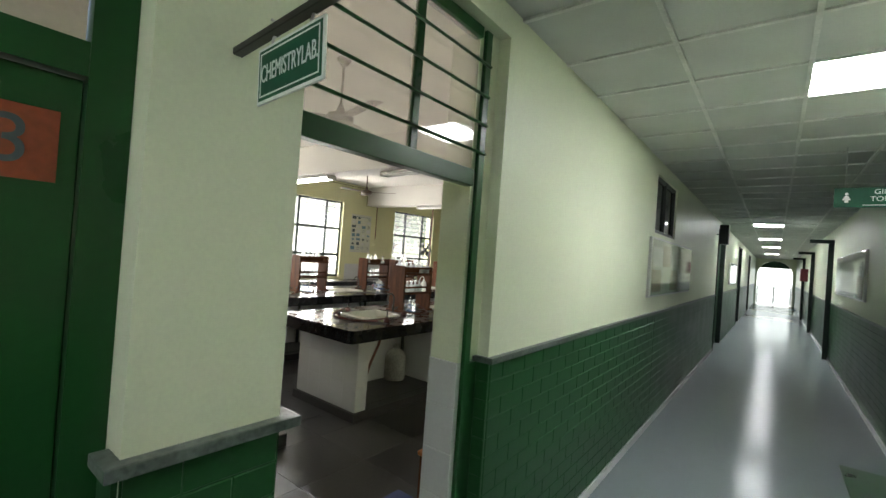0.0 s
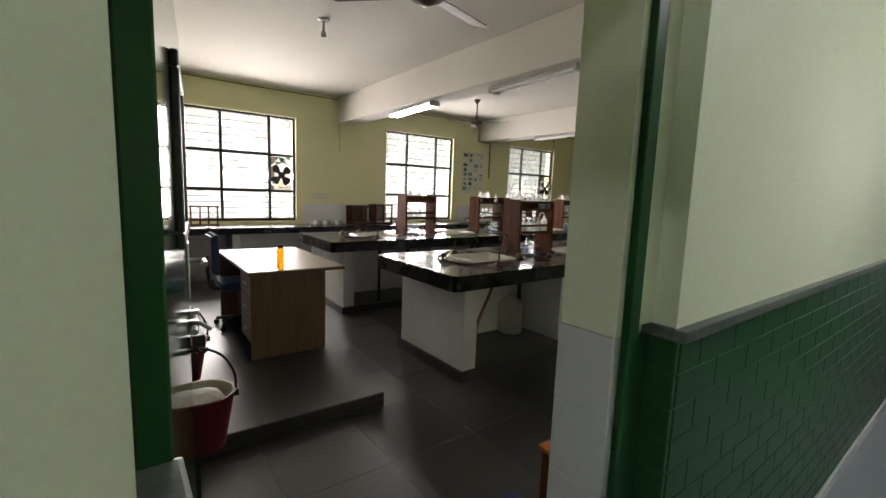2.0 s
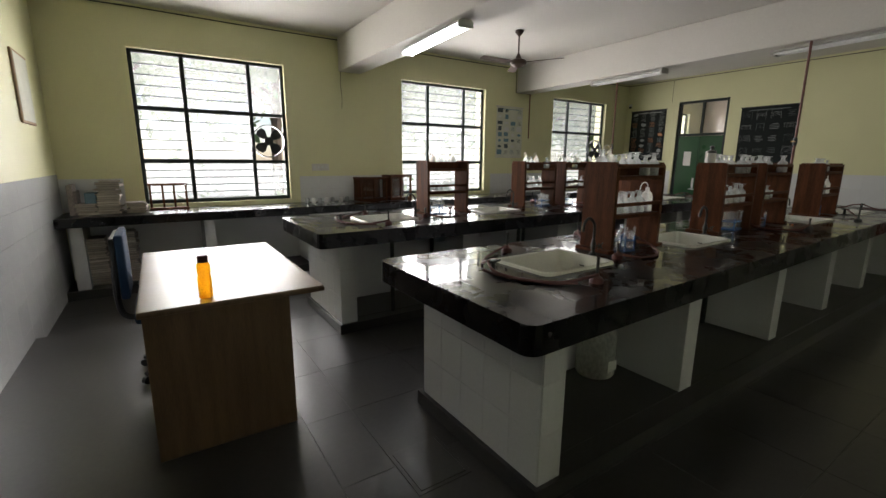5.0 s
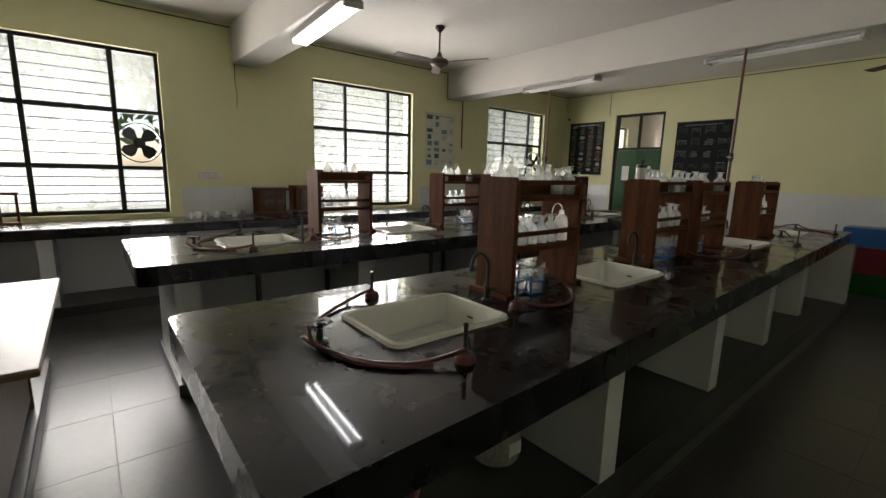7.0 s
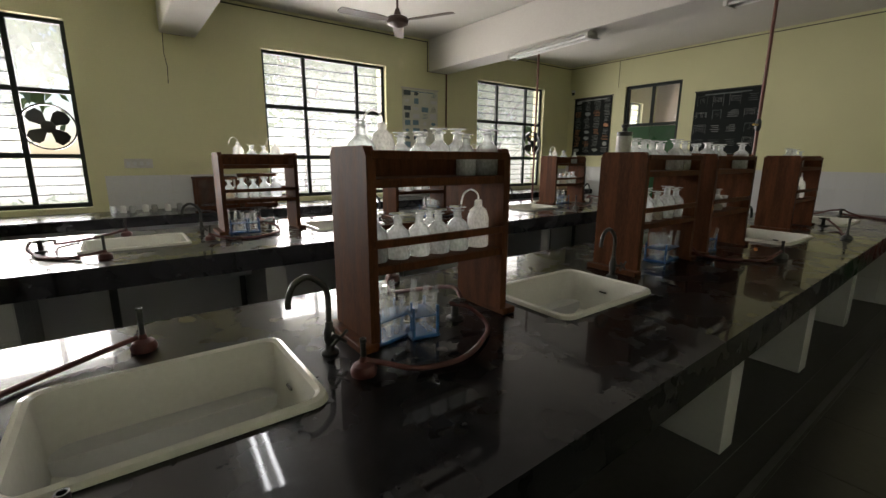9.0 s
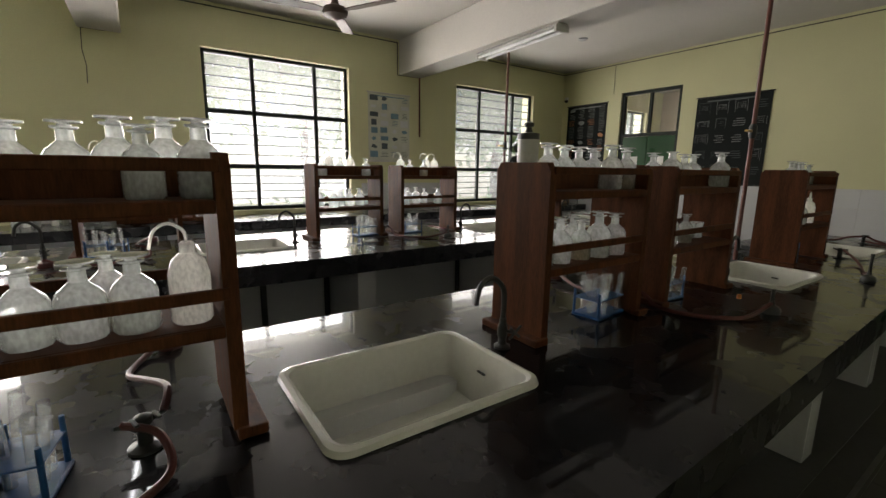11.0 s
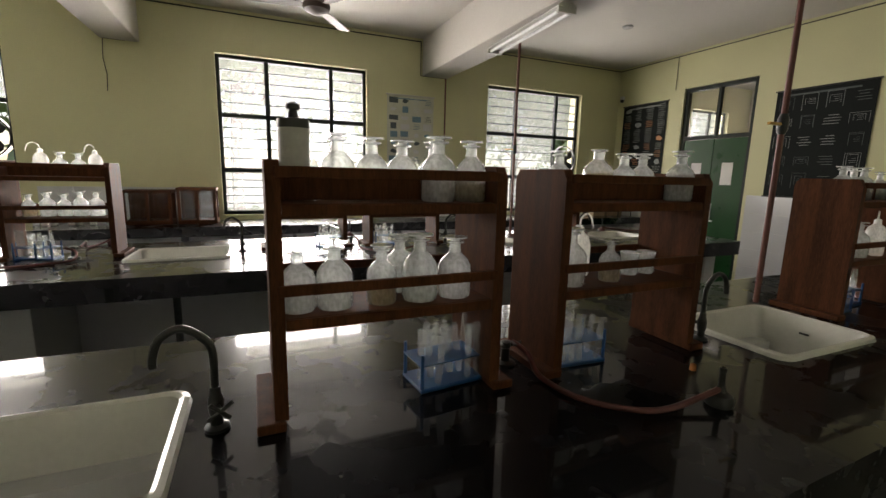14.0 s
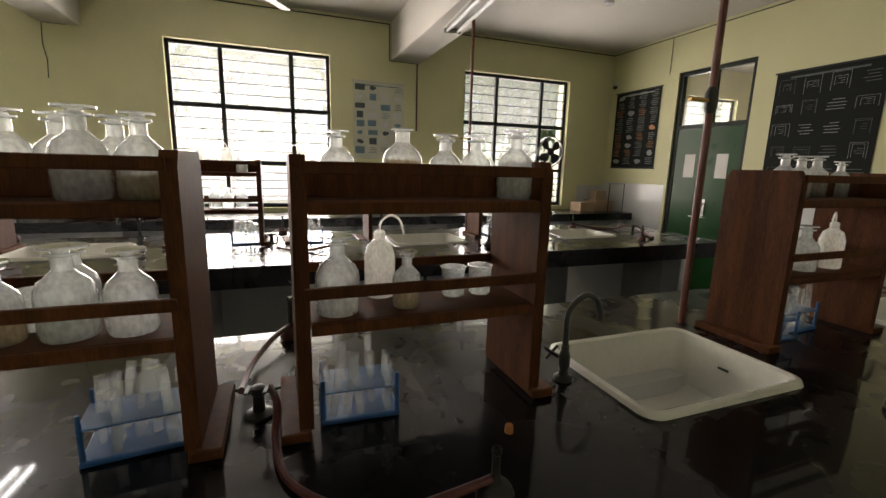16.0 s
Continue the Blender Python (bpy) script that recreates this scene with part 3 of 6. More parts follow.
def bottle_meshes(r, h, stop, fill, tag_mat):
    """A stoppered reagent bottle: body, flat stopper, contents."""
    o = thing("reagent_bottle", (0, 0, -9), "clear glass reagent bottle with a flat glass stopper", "bottle", "reagent bottles")
    n = r * 0.36
    part("body", lathe(B(), [(r * 0.92, 0), (r, 0.006), (r, h * 0.46), (r * 0.96, h * 0.54), (r * 0.82, h * 0.62), (r * 0.58, h * 0.68), (n, h * 0.74), (n * 0.95, h * 0.88), (n * 1.55, h * 0.90), (n * 1.55, h * 0.925), (n, h * 0.93)], seg=18), M["bottle"], o, "", True)
    if stop:
        part("stopper", lathe(B(), [(n * 0.8, h * 0.86), (n * 0.8, h * 0.95), (n * 0.6, h * 0.96), (n * 2.0, h * 0.975), (n * 2.0, h * 1.0), (n * 0.4, h * 1.005)], seg=16), M["bottle"], o, "flat glass stopper", True)
    if fill:
        part("contents", lathe(B(), [(r * 0.84, 0.006), (r * 0.92, 0.012), (r * 0.92, h * fill), (r * 0.3, h * fill + 0.001)], seg=16), tag_mat, o)
    return o


M["cork"] = material("orange_cork", (0.42, 0.17, 0.05), 0.8, var=0.15, scale=40)
M["solution"] = glassy("pale_solution", (0.80, 0.84, 0.82), clear=0.30, milky=(0.97, 0.97, 0.95))
M["powder"] = glassy("white_powder", (0.7, 0.7, 0.68), clear=0.12, rough=0.6, milky=(0.96, 0.96, 0.94))
M["powder_brown"] = glassy("tan_solution", (0.7, 0.6, 0.45), clear=0.4, rough=0.3, milky=(0.6, 0.5, 0.36))
KINDS = [bottle_meshes(0.044, 0.160, True, 0.35, M["solution"]), bottle_meshes(0.043, 0.155, True, 0.42, M["powder"]), bottle_meshes(0.044, 0.158, True, 0.0, None),
         bottle_meshes(0.037, 0.142, True, 0.45, M["solution"]), bottle_meshes(0.040, 0.152, True, 0.30, M["powder_brown"]), bottle_meshes(0.044, 0.155, False, 0.5, M["powder_brown"])]
wash = thing("wash_bottle", (0, 0, -9), "milky plastic wash bottle with a bent spout", "bottle", "wash bottles")
part("body", lathe(B(), [(0.034, 0), (0.038, 0.006), (0.038, 0.10), (0.030, 0.128), (0.014, 0.142), (0.014, 0.16), (0.009, 0.165)], seg=18), M["plastic_milk"], wash, "", True)
part("spout", tube(B(), [(0, 0, 0.16), (0, 0.004, 0.185), (0, 0.03, 0.20), (0, 0.055, 0.185), (0, 0.066, 0.15)], 0.0032, 6), M["plastic_milk"], wash, "", True)
beaker = thing("beaker", (0, 0, -9), "small clear glass beaker", "beaker", "beakers")
part("cup", lathe(B(), [(0.026, 0), (0.029, 0.004), (0.030, 0.066), (0.034, 0.075), (0.032, 0.075), (0.027, 0.066), (0.026, 0.006), (0.005, 0.005)], seg=16), M["bottle"], beaker, "", True)


def test_tube_rack(at, rz=0.0, n=6, rows=2, fill=0.8):
    """A blue plastic rack with glass test tubes, some leaning."""
    o = thing("test_tube_rack", at, "blue plastic test tube rack holding clear glass tubes", "test tube rack", "test tube racks", rz)
    L, w = 0.031 * n + 0.022, 0.052 * rows / 2 + 0.045
    part("base", box(B(), (-w / 2, -L / 2, 0), (w / 2, L / 2, 0.012), 0.003), M["blue_plastic"], o)
    bm = B()
    box(bm, (-w / 2 + 0.004, -L / 2, 0.072), (w / 2 - 0.004, L / 2, 0.0755), 0.001)
    part("holder_plate", bm, M["blue_plastic"], o)
    for sx in (-1, 1):
        for sy in (-1, 1):
            part("post", rod(B(), (sx * (w / 2 - 0.008), sy * (L / 2 - 0.006), 0.011), (sx * (w / 2 - 0.008), sy * (L / 2 - 0.006), 0.105), 0.0055, 0.0045), M["blue_plastic"], o)
    for i in range(n):
        for j in range(rows):
            if random.random() > fill:
                continue
            y, x = -L / 2 + 0.027 + 0.031 * i, (j - (rows - 1) / 2) * 0.044
            h = random.uniform(0.115, 0.165)
            q = Vector((x + random.uniform(-0.018, 0.018), y + random.uniform(-0.022, 0.022), 0.014 + h))
            bm = B()
            rod(bm, (x, y, 0.014), q, 0.0092, 0.0096, 10)
            part("test_tube", bm, M["tube_glass"], o, "", True)
    return o


ZLOW, ZTOP = ZB + 0.2505, ZB + 0.4995
RACK_X, BACK = -3.785, -2.35     # the near bench's racks, and how far behind the other bench's stand


def bottle_at(kind, x, y, z, size=1.0, rng=random.Random(4)):
    copy_thing(kind, pose(x, y, z, 0, 0, rng.uniform(0, 360)) @ Matrix.Diagonal((size, size, size, 1)))


def stock_rack(cx, y0, y1, seed):
    """A rack of the far bench with both shelves filled with bottles."""
    rng = random.Random(seed)
    reagent_rack((cx, (y0 + y1) / 2, ZB), y1 - y0)
    for z in (ZLOW, ZTOP):
        y = y0 + 0.09
        while y < y1 - 0.07:
            if z == ZTOP and rng.random() < 0.2:
                copy_thing(wash, pose(cx - 0.05, y, z, 0, 0, rng.uniform(150, 200)))
            elif rng.random() < 0.9:
                bottle_at(KINDS[rng.randrange(5)], cx + rng.choice((-0.05, 0.05)), y, z, rng.uniform(0.86, 1.0))
            y += rng.uniform(0.078, 0.098)


RACKS = ((4.03, 4.58), (5.46, 6.03), (6.205, 6.79), (7.68, 8.25))
for j, (y0, y1) in enumerate(RACKS):
    reagent_rack((RACK_X, (y0 + y1) / 2, ZB), y1 - y0)
    stock_rack(RACK_X + BACK, y0 + 0.04, y1 + 0.05, 40 + j)
FRONT, REAR = RACK_X + 0.05, RACK_X - 0.05
# (kind, row, place along the bench, size): the first rack
for k, x, y, g in ((0, REAR, 4.105, 1.05), (4, REAR, 4.246, 0.9), (2, REAR, 4.325, 0.9), (1, REAR, 4.40, 1.0), (2, REAR, 4.482, 1.0), (3, FRONT, 4.44, 0.95), (0, FRONT, 4.535, 0.95)):
    bottle_at(KINDS[k], x, y, ZTOP, g)
copy_thing(wash, pose(REAR, 4.18, ZTOP, 0, 0, 175))
for k, x, y, g in ((0, FRONT, 4.09, 0.95), (1, FRONT, 4.172, 0.9), (3, FRONT, 4.25, 1.0), (2, FRONT, 4.325, 0.9), (0, FRONT, 4.405, 0.92), (1, REAR, 4.13, 0.85), (4, REAR, 4.36, 0.9)):
    bottle_at(KINDS[k], x, y, ZLOW, g)
copy_thing(wash, pose(FRONT, 4.498, ZLOW, 0, 0, 165))
# the second rack
for k, x, y, g in ((0, REAR, 5.637, 1.0), (1, REAR, 5.724, 1.0), (1, REAR, 5.805, 0.98), (2, FRONT, 5.868, 1.0), (0, REAR, 5.895, 0.95), (4, FRONT, 5.958, 1.0)):
    bottle_at(KINDS[k], x, y, ZTOP, g)
for k, x, y, g in ((1, FRONT, 5.525, 0.95), (1, FRONT, 5.608, 1.0), (4, FRONT, 5.722, 0.95), (0, REAR, 5.80, 0.95), (0, FRONT, 5.822, 1.05), (2, FRONT, 5.92, 1.0)):
    bottle_at(KINDS[k], x, y, ZLOW, g)
copy_thing(beaker, pose(FRONT - 0.06, 5.745, ZLOW))
# the third rack
for k, x, y, g in ((1, REAR, 6.315, 0.95), (2, REAR, 6.582, 0.95), (0, REAR, 6.665, 0.95), (0, FRONT, 6.725, 1.0)):
    bottle_at(KINDS[k], x, y, ZTOP, g)
bottle_at(KINDS[5], REAR, 6.471, ZTOP, 1.1)
bottle_at(KINDS[1], FRONT, 6.30, ZLOW, 1.1)
bottle_at(KINDS[4], FRONT, 6.457, ZLOW, 0.85)
copy_thing(wash, pose(REAR, 6.415, ZLOW, 0, 0, 10))
copy_thing(beaker, pose(RACK_X, 6.593, ZLOW))
copy_thing(beaker, pose(RACK_X, 6.668, ZLOW))
# the fourth rack
for k, y, g in ((0, 7.79, 0.9), (1, 7.875, 0.9), (2, 7.96, 0.9), (3, 8.10, 0.9)):
    bottle_at(KINDS[k], RACK_X, y, ZTOP, g)
bottle_at(KINDS[1], FRONT, 7.885, ZLOW, 1.0)
copy_thing(wash, pose(FRONT, 8.03, ZLOW, 0, 0, 200))
random.seed(5)
for x, y, rz, n, rows in ((-3.73, 4.125, 12, 4, 2), (-3.70, 4.225, 80, 3, 2), (-3.77, 5.915, 6, 6, 3), (-3.755, 6.345, -3, 5, 3), (-3.78, 7.84, 90, 4, 2), (-3.80, 7.98, 3, 6, 2)):
    test_tube_rack((x, y, ZB), rz, n, rows)
    test_tube_rack((x + BACK, y + 0.05, ZB), rz, n, rows)

for t in (*KINDS, wash, beaker):
    for o in (*t.children_recursive, t):
        bpy.data.objects.remove(o)

can = thing("gas_can", (-3.835, 5.535, ZB + 0.4995), "dull grey metal canister with a black valve on the rack", "canister")
part("body", lathe(B(), [(0.034, 0), (0.036, 0.005), (0.036, 0.165), (0.03, 0.172)], seg=20), M["fixture"], can, "", True)
part("cap", lathe(B(), [(0.037, 0.166), (0.037, 0.186), (0.013, 0.190), (0.010, 0.206), (0.017, 0.210), (0.017, 0.220), (0.006, 0.226)], seg=16), M["black_metal"], can, "black valve cap", True)
cork = tagged(part("cork", lathe(B(), [(0.009, 0), (0.010, 0.002), (0.0085, 0.018), (0.006, 0.02)], seg=14), M["cork"], None, "", True), "small orange-brown cork lying on the granite bench", "cork")
cork.matrix_basis = pose(-3.549, 6.64, ZB)
# things under the near bench and the gas pipes
jug = thing("water_carboy", (-3.70, 4.02, 0.0935), "large clear plastic carboy with a paper label under the bench", "carboy")
part("body", lathe(B(), [(0.12, 0), (0.132, 0.02), (0.132, 0.27), (0.12, 0.32), (0.08, 0.36), (0.035, 0.39), (0.035, 0.43), (0.02, 0.435)], seg=24), M["plastic_milk"], jug, "", True)
part("label_sheet", box(B(), (0.131, -0.045, 0.06), (0.135, 0.045, 0.13), 0.001), M["paper"], jug, "white paper label")
tagged(part("drain_hose", tube(B(), [(-3.62, 3.66, ZB - SLAB_T), (-3.60, 3.62, 0.62), (-3.57, 3.5, 0.45), (-3.5, 3.36, 0.3), (-3.46, 3.3, 0.108)], 0.016, 8), M["rust_pipe"], None, "", True), "brown rubber drain hose hanging under a sink", "hose", "drain hoses")
for y in (3.4, 5.0, 7.1):
    tagged(part("waste_pipe", rod(B(), (-5.55, y, 0.0935), (-5.55, y, ZB - SLAB_T), 0.02), M["black_metal"]), "black vertical waste pipe under the bench", "pipe", "waste pipes")


def gas_pipe(x, y, z0, z1, kink=0.0):
    o = thing("gas_pipe", (x, y, z0), "red-brown painted steel gas pipe running from the ceiling to the bench", "pipe", "gas pipes")
    part("riser", tube(B(), [(0, 0, 0), (0, 0, z1 - z0), ] if not kink else [(0, 0, 0), (0, 0, z1 - z0 - 0.02), (0, kink, z1 - z0)], 0.013, 10, 1), M["rust_pipe"], o, "", True)
    part("valve", lathe(B(), [(0.014, 0.78), (0.022, 0.80), (0.022, 0.85), (0.014, 0.87)]), M["black_metal"], o, "", True)
    part("valve_lever", box(B(), (-0.008, -0.10, 0.818), (0.008, 0.0, 0.830), 0.002), M["brass"], o)
    return o


gas_pipe(-3.965, 7.63, ZB, ZC)
gas_pipe(-6.44, 7.80, ZB, 2.80)

# ---- windows, with steel frames, glass louvres and exhaust fans ----
def window(i, y0, y1):
    w = y1 - y0
    o = tagged(new("window_%d" % i), "dark steel window with nine panes of clear glass louvres", "window", kind="structure")
    o.matrix_basis = pose(XW - 0.09, y0, 0)
    bm = B()
    t = 0.04
    for a, b in (((0, 0, WZ0), (0.04, t, WZ1)), ((0, w - t, WZ0), (0.04, w, WZ1)), ((0, t, WZ0), (0.04, w - t, WZ0 + t)), ((0, t, WZ1 - t), (0.04, w - t, WZ1))):
        box(bm, (a[0] - 0.02, a[1], a[2]), (b[0] - 0.02, b[1], b[2]), 0.004)
    part("window_frame", bm, M["win_frame"], o)
    ms = [w * 0.31, w * 0.745]
    zs = [1.485, 2.12]
    for m in ms:
        part("mullion", box(B(), (-0.025, m - 0.024, WZ0 + t), (0.025, m + 0.024, WZ1 - t), 0.004), M["win_frame"], o)
    cols = [(t, ms[0] - 0.024), (ms[0] + 0.024, ms[1] - 0.024), (ms[1] + 0.024, w - t)]
    for z in zs:
        for a, b in cols:
            part("transom", box(B(), (-0.022, a, z - 0.022), (0.022, b, z + 0.022), 0.003), M["win_frame"], o)
    rows = [(WZ0 + t, zs[0] - 0.022), (zs[0] + 0.022, zs[1] - 0.022), (zs[1] + 0.022, WZ1 - t)]
    for ci, (a, b) in enumerate(cols):
        for ri, (c, d) in enumerate(rows):
            fan_here = i in (1, 3) and ci == 2 and ri == 1
            if ci == 2 and ri == 2 and i == 1:
                p = part("pane", box(B(), (-0.003, a, c), (0.003, b, d)), M["glass"], o)
                p.visible_shadow = False
                continue
            if fan_here:
                continue
            n = 5
            for k in range(n):
                h = (d - c) / n
                bm = B()
                box(bm, (-0.0025, a + 0.006, -h / 2 - 0.006), (0.0025, b - 0.006, h / 2 + 0.006))
                p = part("louvre_pane", bm, M["glass"], o)
                p.matrix_basis = pose(0, 0, c + h * (k + 0.5), 0, random.uniform(5, 11), 0)
                p.visible_shadow = False
                bm = B()
                box(bm, (-0.012, a, -0.0055), (0.012, b, 0.0055), 0.001)
                q = part("louvre_rail", bm, M["win_frame"], o)
                q.matrix_basis = pose(0, 0, c + h * k + 0.004)
    part("window_sill", box(B(), (-0.19, -0.0, WZ0 - 0.003), (0.085, w, WZ0 + 0.001)), M["wall"], o)
    return o


def exhaust_fan(y, z):
    o = thing("exhaust_fan", (XW - 0.075, y, z), "black round metal exhaust fan mounted in the window", "exhaust fan", "exhaust fans")
    R = 0.225
    bm = B()
    n = 40
    rings = []
    for rr, x in ((R, -0.02), (R, 0.035), (R - 0.014, 0.035), (R - 0.014, -0.02)):
        rings.append([bm.verts.new((x, rr * math.cos(2 * math.pi * k / n), rr * math.sin(2 * math.pi * k / n))) for k in range(n)])
    for a, b in zip(rings, rings[1:] + rings[:1]):
        for k in range(n):
            bm.faces.new((a[k], a[(k + 1) % n], b[(k + 1) % n], b[k]))
    part("ring", bm, M["black_metal"], o, "", True)
    part("motor", lathe(B(), [(0.01, -0.05), (0.055, -0.04), (0.06, 0.03), (0.03, 0.05), (0.01, 0.052)]), M["black_metal"], o, "", True).matrix_basis = pose(0, 0, 0, 0, 90, 0)
    for k in range(4):
        bm = B()
        prism(bm, [(-0.025, 0.045), (0.028, 0.045), (0.085, 0.13), (0.07, 0.188), (0.0, 0.198), (-0.055, 0.18), (-0.065, 0.13)], 0, -0.002, 0.002)
        bl = part("blade", bm, M["black_metal"], o)
        bl.matrix_basis = pose(0.02, 0, 0, 45 + 90 * k, 0, 0) @ pose(0, 0, 0, 0, 0, 18)
        part("arm", rod(B(), (-0.012, 0.05 * math.cos(radians(90 * k + 45)), 0.05 * math.sin(radians(90 * k + 45))), (-0.012, R * math.cos(radians(90 * k + 45)), R * math.sin(radians(90 * k + 45))), 0.006, None, 6), M["black_metal"], o)
    return o


for i, (a, b) in enumerate(WINDOWS):
    window(i + 1, a, b)
exhaust_fan(3.0, 1.77)
exhaust_fan(10.09, 1.77)

# ---- platform, desk, chair ----
structure("platform", box(B(), (-6.44, YS, 0), (-3.115, 2.16, PLAT_Z), 0.006), M["kota"], "low dark stone platform in front of the chalkboard", "platform")
desk = thing("teacher_desk", (-4.90, 1.85, PLAT_Z), "brown laminate teacher's desk with a glossy pale top on the platform", "desk")
part("desktop", box(B(), (-0.75, -0.37, 0.722), (0.72, 0.46, 0.75), 0.008, 2), M["desk_top"], desk, "glossy pale laminate top with a dark edge")
part("edge_band", box(B(), (-0.752, -0.372, 0.720), (0.722, 0.462, 0.742), 0.004), M["desk_wood"], desk)
for x in (-0.70, 0.695):
    part("side_panel", box(B(), (x - 0.012, -0.355, 0), (x + 0.012, 0.28, 0.720), 0.002), M["desk_wood"], desk)
part("front_panel", box(B(), (-0.687, 0.25, 0.06), (0.657, 0.27, 0.720), 0.002), M["desk_wood"], desk)
for k in range(3):
    dr = part("drawer", box(B(), (0.24, -0.335, 0.12 + 0.2 * k), (0.65, -0.30, 0.31 + 0.2 * k), 0.003), M["desk_wood"], desk)
    part("handle", rod(B(), (0.40, -0.345, 0.215 + 0.2 * k), (0.49, -0.345, 0.215 + 0.2 * k), 0.006), M["steel"], dr)
part("drawer_case", box(B(), (0.235, -0.30, 0.1), (0.655, 0.24, 0.719)), M["desk_wood"], desk)
bottle = thing("water_bottle", (-4.275, 1.76, PLAT_Z + 0.7505), "orange see-through drinking bottle with a red cap on the desk", "bottle")
part("body", lathe(B(), [(0.026, 0), (0.031, 0.005), (0.031, 0.10), (0.027, 0.115), (0.030, 0.13), (0.030, 0.165), (0.022, 0.178)], seg=20), M["amber"], bottle, "", True)
part("cap", lathe(B(), [(0.022, 0.176), (0.024, 0.18), (0.024, 0.205), (0.02, 0.21)], seg=20), M["rubber_red"], bottle, "red screw cap", True)

M["chair_black"] = material("black_plastic", (0.02, 0.021, 0.023), 0.45, var=0.1)
M["chair_blue"] = material("blue_chair_fabric", (0.015, 0.045, 0.11), 0.85, var=0.12, fine=200)
ch = thing("office_chair", (-5.27, 1.64, PLAT_Z), "navy blue and black swivel office chair on castors behind the desk", "chair")
part("seat", box(B(), (-0.23, -0.22, 0.42), (0.23, 0.23, 0.49), 0.03, 3), M["chair_blue"], ch, "", True)
bm = B()
box(bm, (-0.20, -0.27, 0.58), (0.20, -0.225, 0.97), 0.02, 3)
part("backrest", bm, M["chair_blue"], ch, "blue padded back", True)
part("back_shell", box(B(), (-0.19, -0.295, 0.60), (0.19, -0.272, 0.95), 0.01, 2), M["chair_black"], ch)
part("back_arm", tube(B(), [(0, -0.1, 0.40), (0, -0.27, 0.42), (0, -0.305, 0.55), (0, -0.30, 0.75)], 0.018, 8), M["chair_black"], ch)
part("column", rod(B(), (0, 0, 0.1), (0, 0, 0.42), 0.025), M["chair_black"], ch)
for k in range(5):
    c, s = math.cos(radians(72 * k + 20)), math.sin(radians(72 * k + 20))
    leg = part("leg", tube(B(), [(0, 0, 0.10), (0.26 * c, 0.26 * s, 0.065)], 0.018, 6, 1), M["chair_black"], ch)
    part("castor", rod(B(), (0.26 * c - 0.014 * s, 0.26 * s + 0.014 * c, 0.0265), (0.26 * c + 0.014 * s, 0.26 * s - 0.014 * c, 0.0265), 0.026), M["chair_black"], leg)

gr = thing("floor_drain", (-3.63, 2.63, 0.0005), "dark square stone drain cover set in the floor", "drain cover")
part("cover", box(B(), (-0.15, -0.13, 0), (0.15, 0.13, 0.006), 0.002), M["kota"], gr)
part("rim", box(B(), (-0.17, -0.15, 0), (0.17, 0.15, 0.003), 0.001), M["kota"], gr)

# ---- counter along the windows ----
CX, CZ = -7.80, 0.90
ctr = thing("window_counter", (XW, 0, 0), "long black granite counter along the window wall", "counter")
part("slab", box(B(), (0.004, YS + 0.012, CZ - 0.10), (CX - XW, YN - 0.012, CZ), 0.008), M["granite"], ctr)
part("plinth", box(B(), (0.004, YS + 0.012, 0), (CX - XW - 0.08, YN - 0.012, 0.10)), M["kota"], ctr)
y = 0.78
for k in range(9):
    part("pier", box(B(), (0.02, y, 0.1005), (CX - XW - 0.12, y + 0.12, CZ - 0.1005), 0.003), M["tile_white"], ctr)
    y += 1.27
part("back_panel", box(B(), (0.005, YS + 0.014, 0.1005), (0.018, YN - 0.014, CZ - 0.1005)), M["tile_white"], ctr)


def book_stack(at, sizes, rz=0.0, label="stack of worn paper-covered books on the counter"):
    o = thing("book_stack", at, label, "books", "book stacks", rz)
    z = 0
    for k, (w, l, h) in enumerate(sizes):
        dx, dy = random.uniform(-0.02, 0.02), random.uniform(-0.018, 0.018)
        bm = B()
        box(bm, (-w / 2 + 0.003, -l / 2 + 0.003, 0.0022), (w / 2 - 0.003, l / 2 - 0.003, h - 0.0028))
        book = part("book", bm, M["pages"], o)
        bm = box(box(B(), (-w / 2, -l / 2, 0), (w / 2, l / 2, 0.002)), (-w / 2, -l / 2, h - 0.0026), (w / 2, l / 2, h - 0.0006))
        part("book_cover", bm, M["book_cover"], book)
        book.matrix_basis = pose(dx, dy, z, 0, 0, random.uniform(-6, 6))
        z += h
    return o


M["pages"] = material("yellowed_pages", (0.46, 0.41, 0.34), 0.85, var=0.12, scale=3, fine=120, island=0.22)
M["book_cover"] = material("faded_book_cover", (0.20, 0.17, 0.16), 0.6, var=0.2, island=0.3)
random.seed(8)
bs = lambda n, w, l: [(w * random.uniform(0.9, 1), l * random.uniform(0.9, 1), random.uniform(0.010, 0.030)) for _ in range(n)]
book_stack((-8.25, 1.15, CZ), bs(19, 0.28, 0.22))
book_stack((-8.22, 1.40, CZ), bs(7, 0.26, 0.20))
book_stack((-8.22, 0.93, CZ), bs(6, 0.24, 0.19))
for x, y, n in ((-8.2, 0.97, 25), (-8.2, 1.25, 29)):
    book_stack((x, y, 0.1005), bs(n, 0.28, 0.21), label="tall stack of old books on the plinth under the counter")
tagged(part("file_box", box(box(B(), (-8.42, 0.79, CZ), (-8.12, 0.84, CZ + 0.33), 0.004), (-8.40, 0.842, CZ), (-8.14, 0.868, CZ + 0.26), 0.004), M["book_cover"]), "dark upright file box leaning on the wall", "file box")
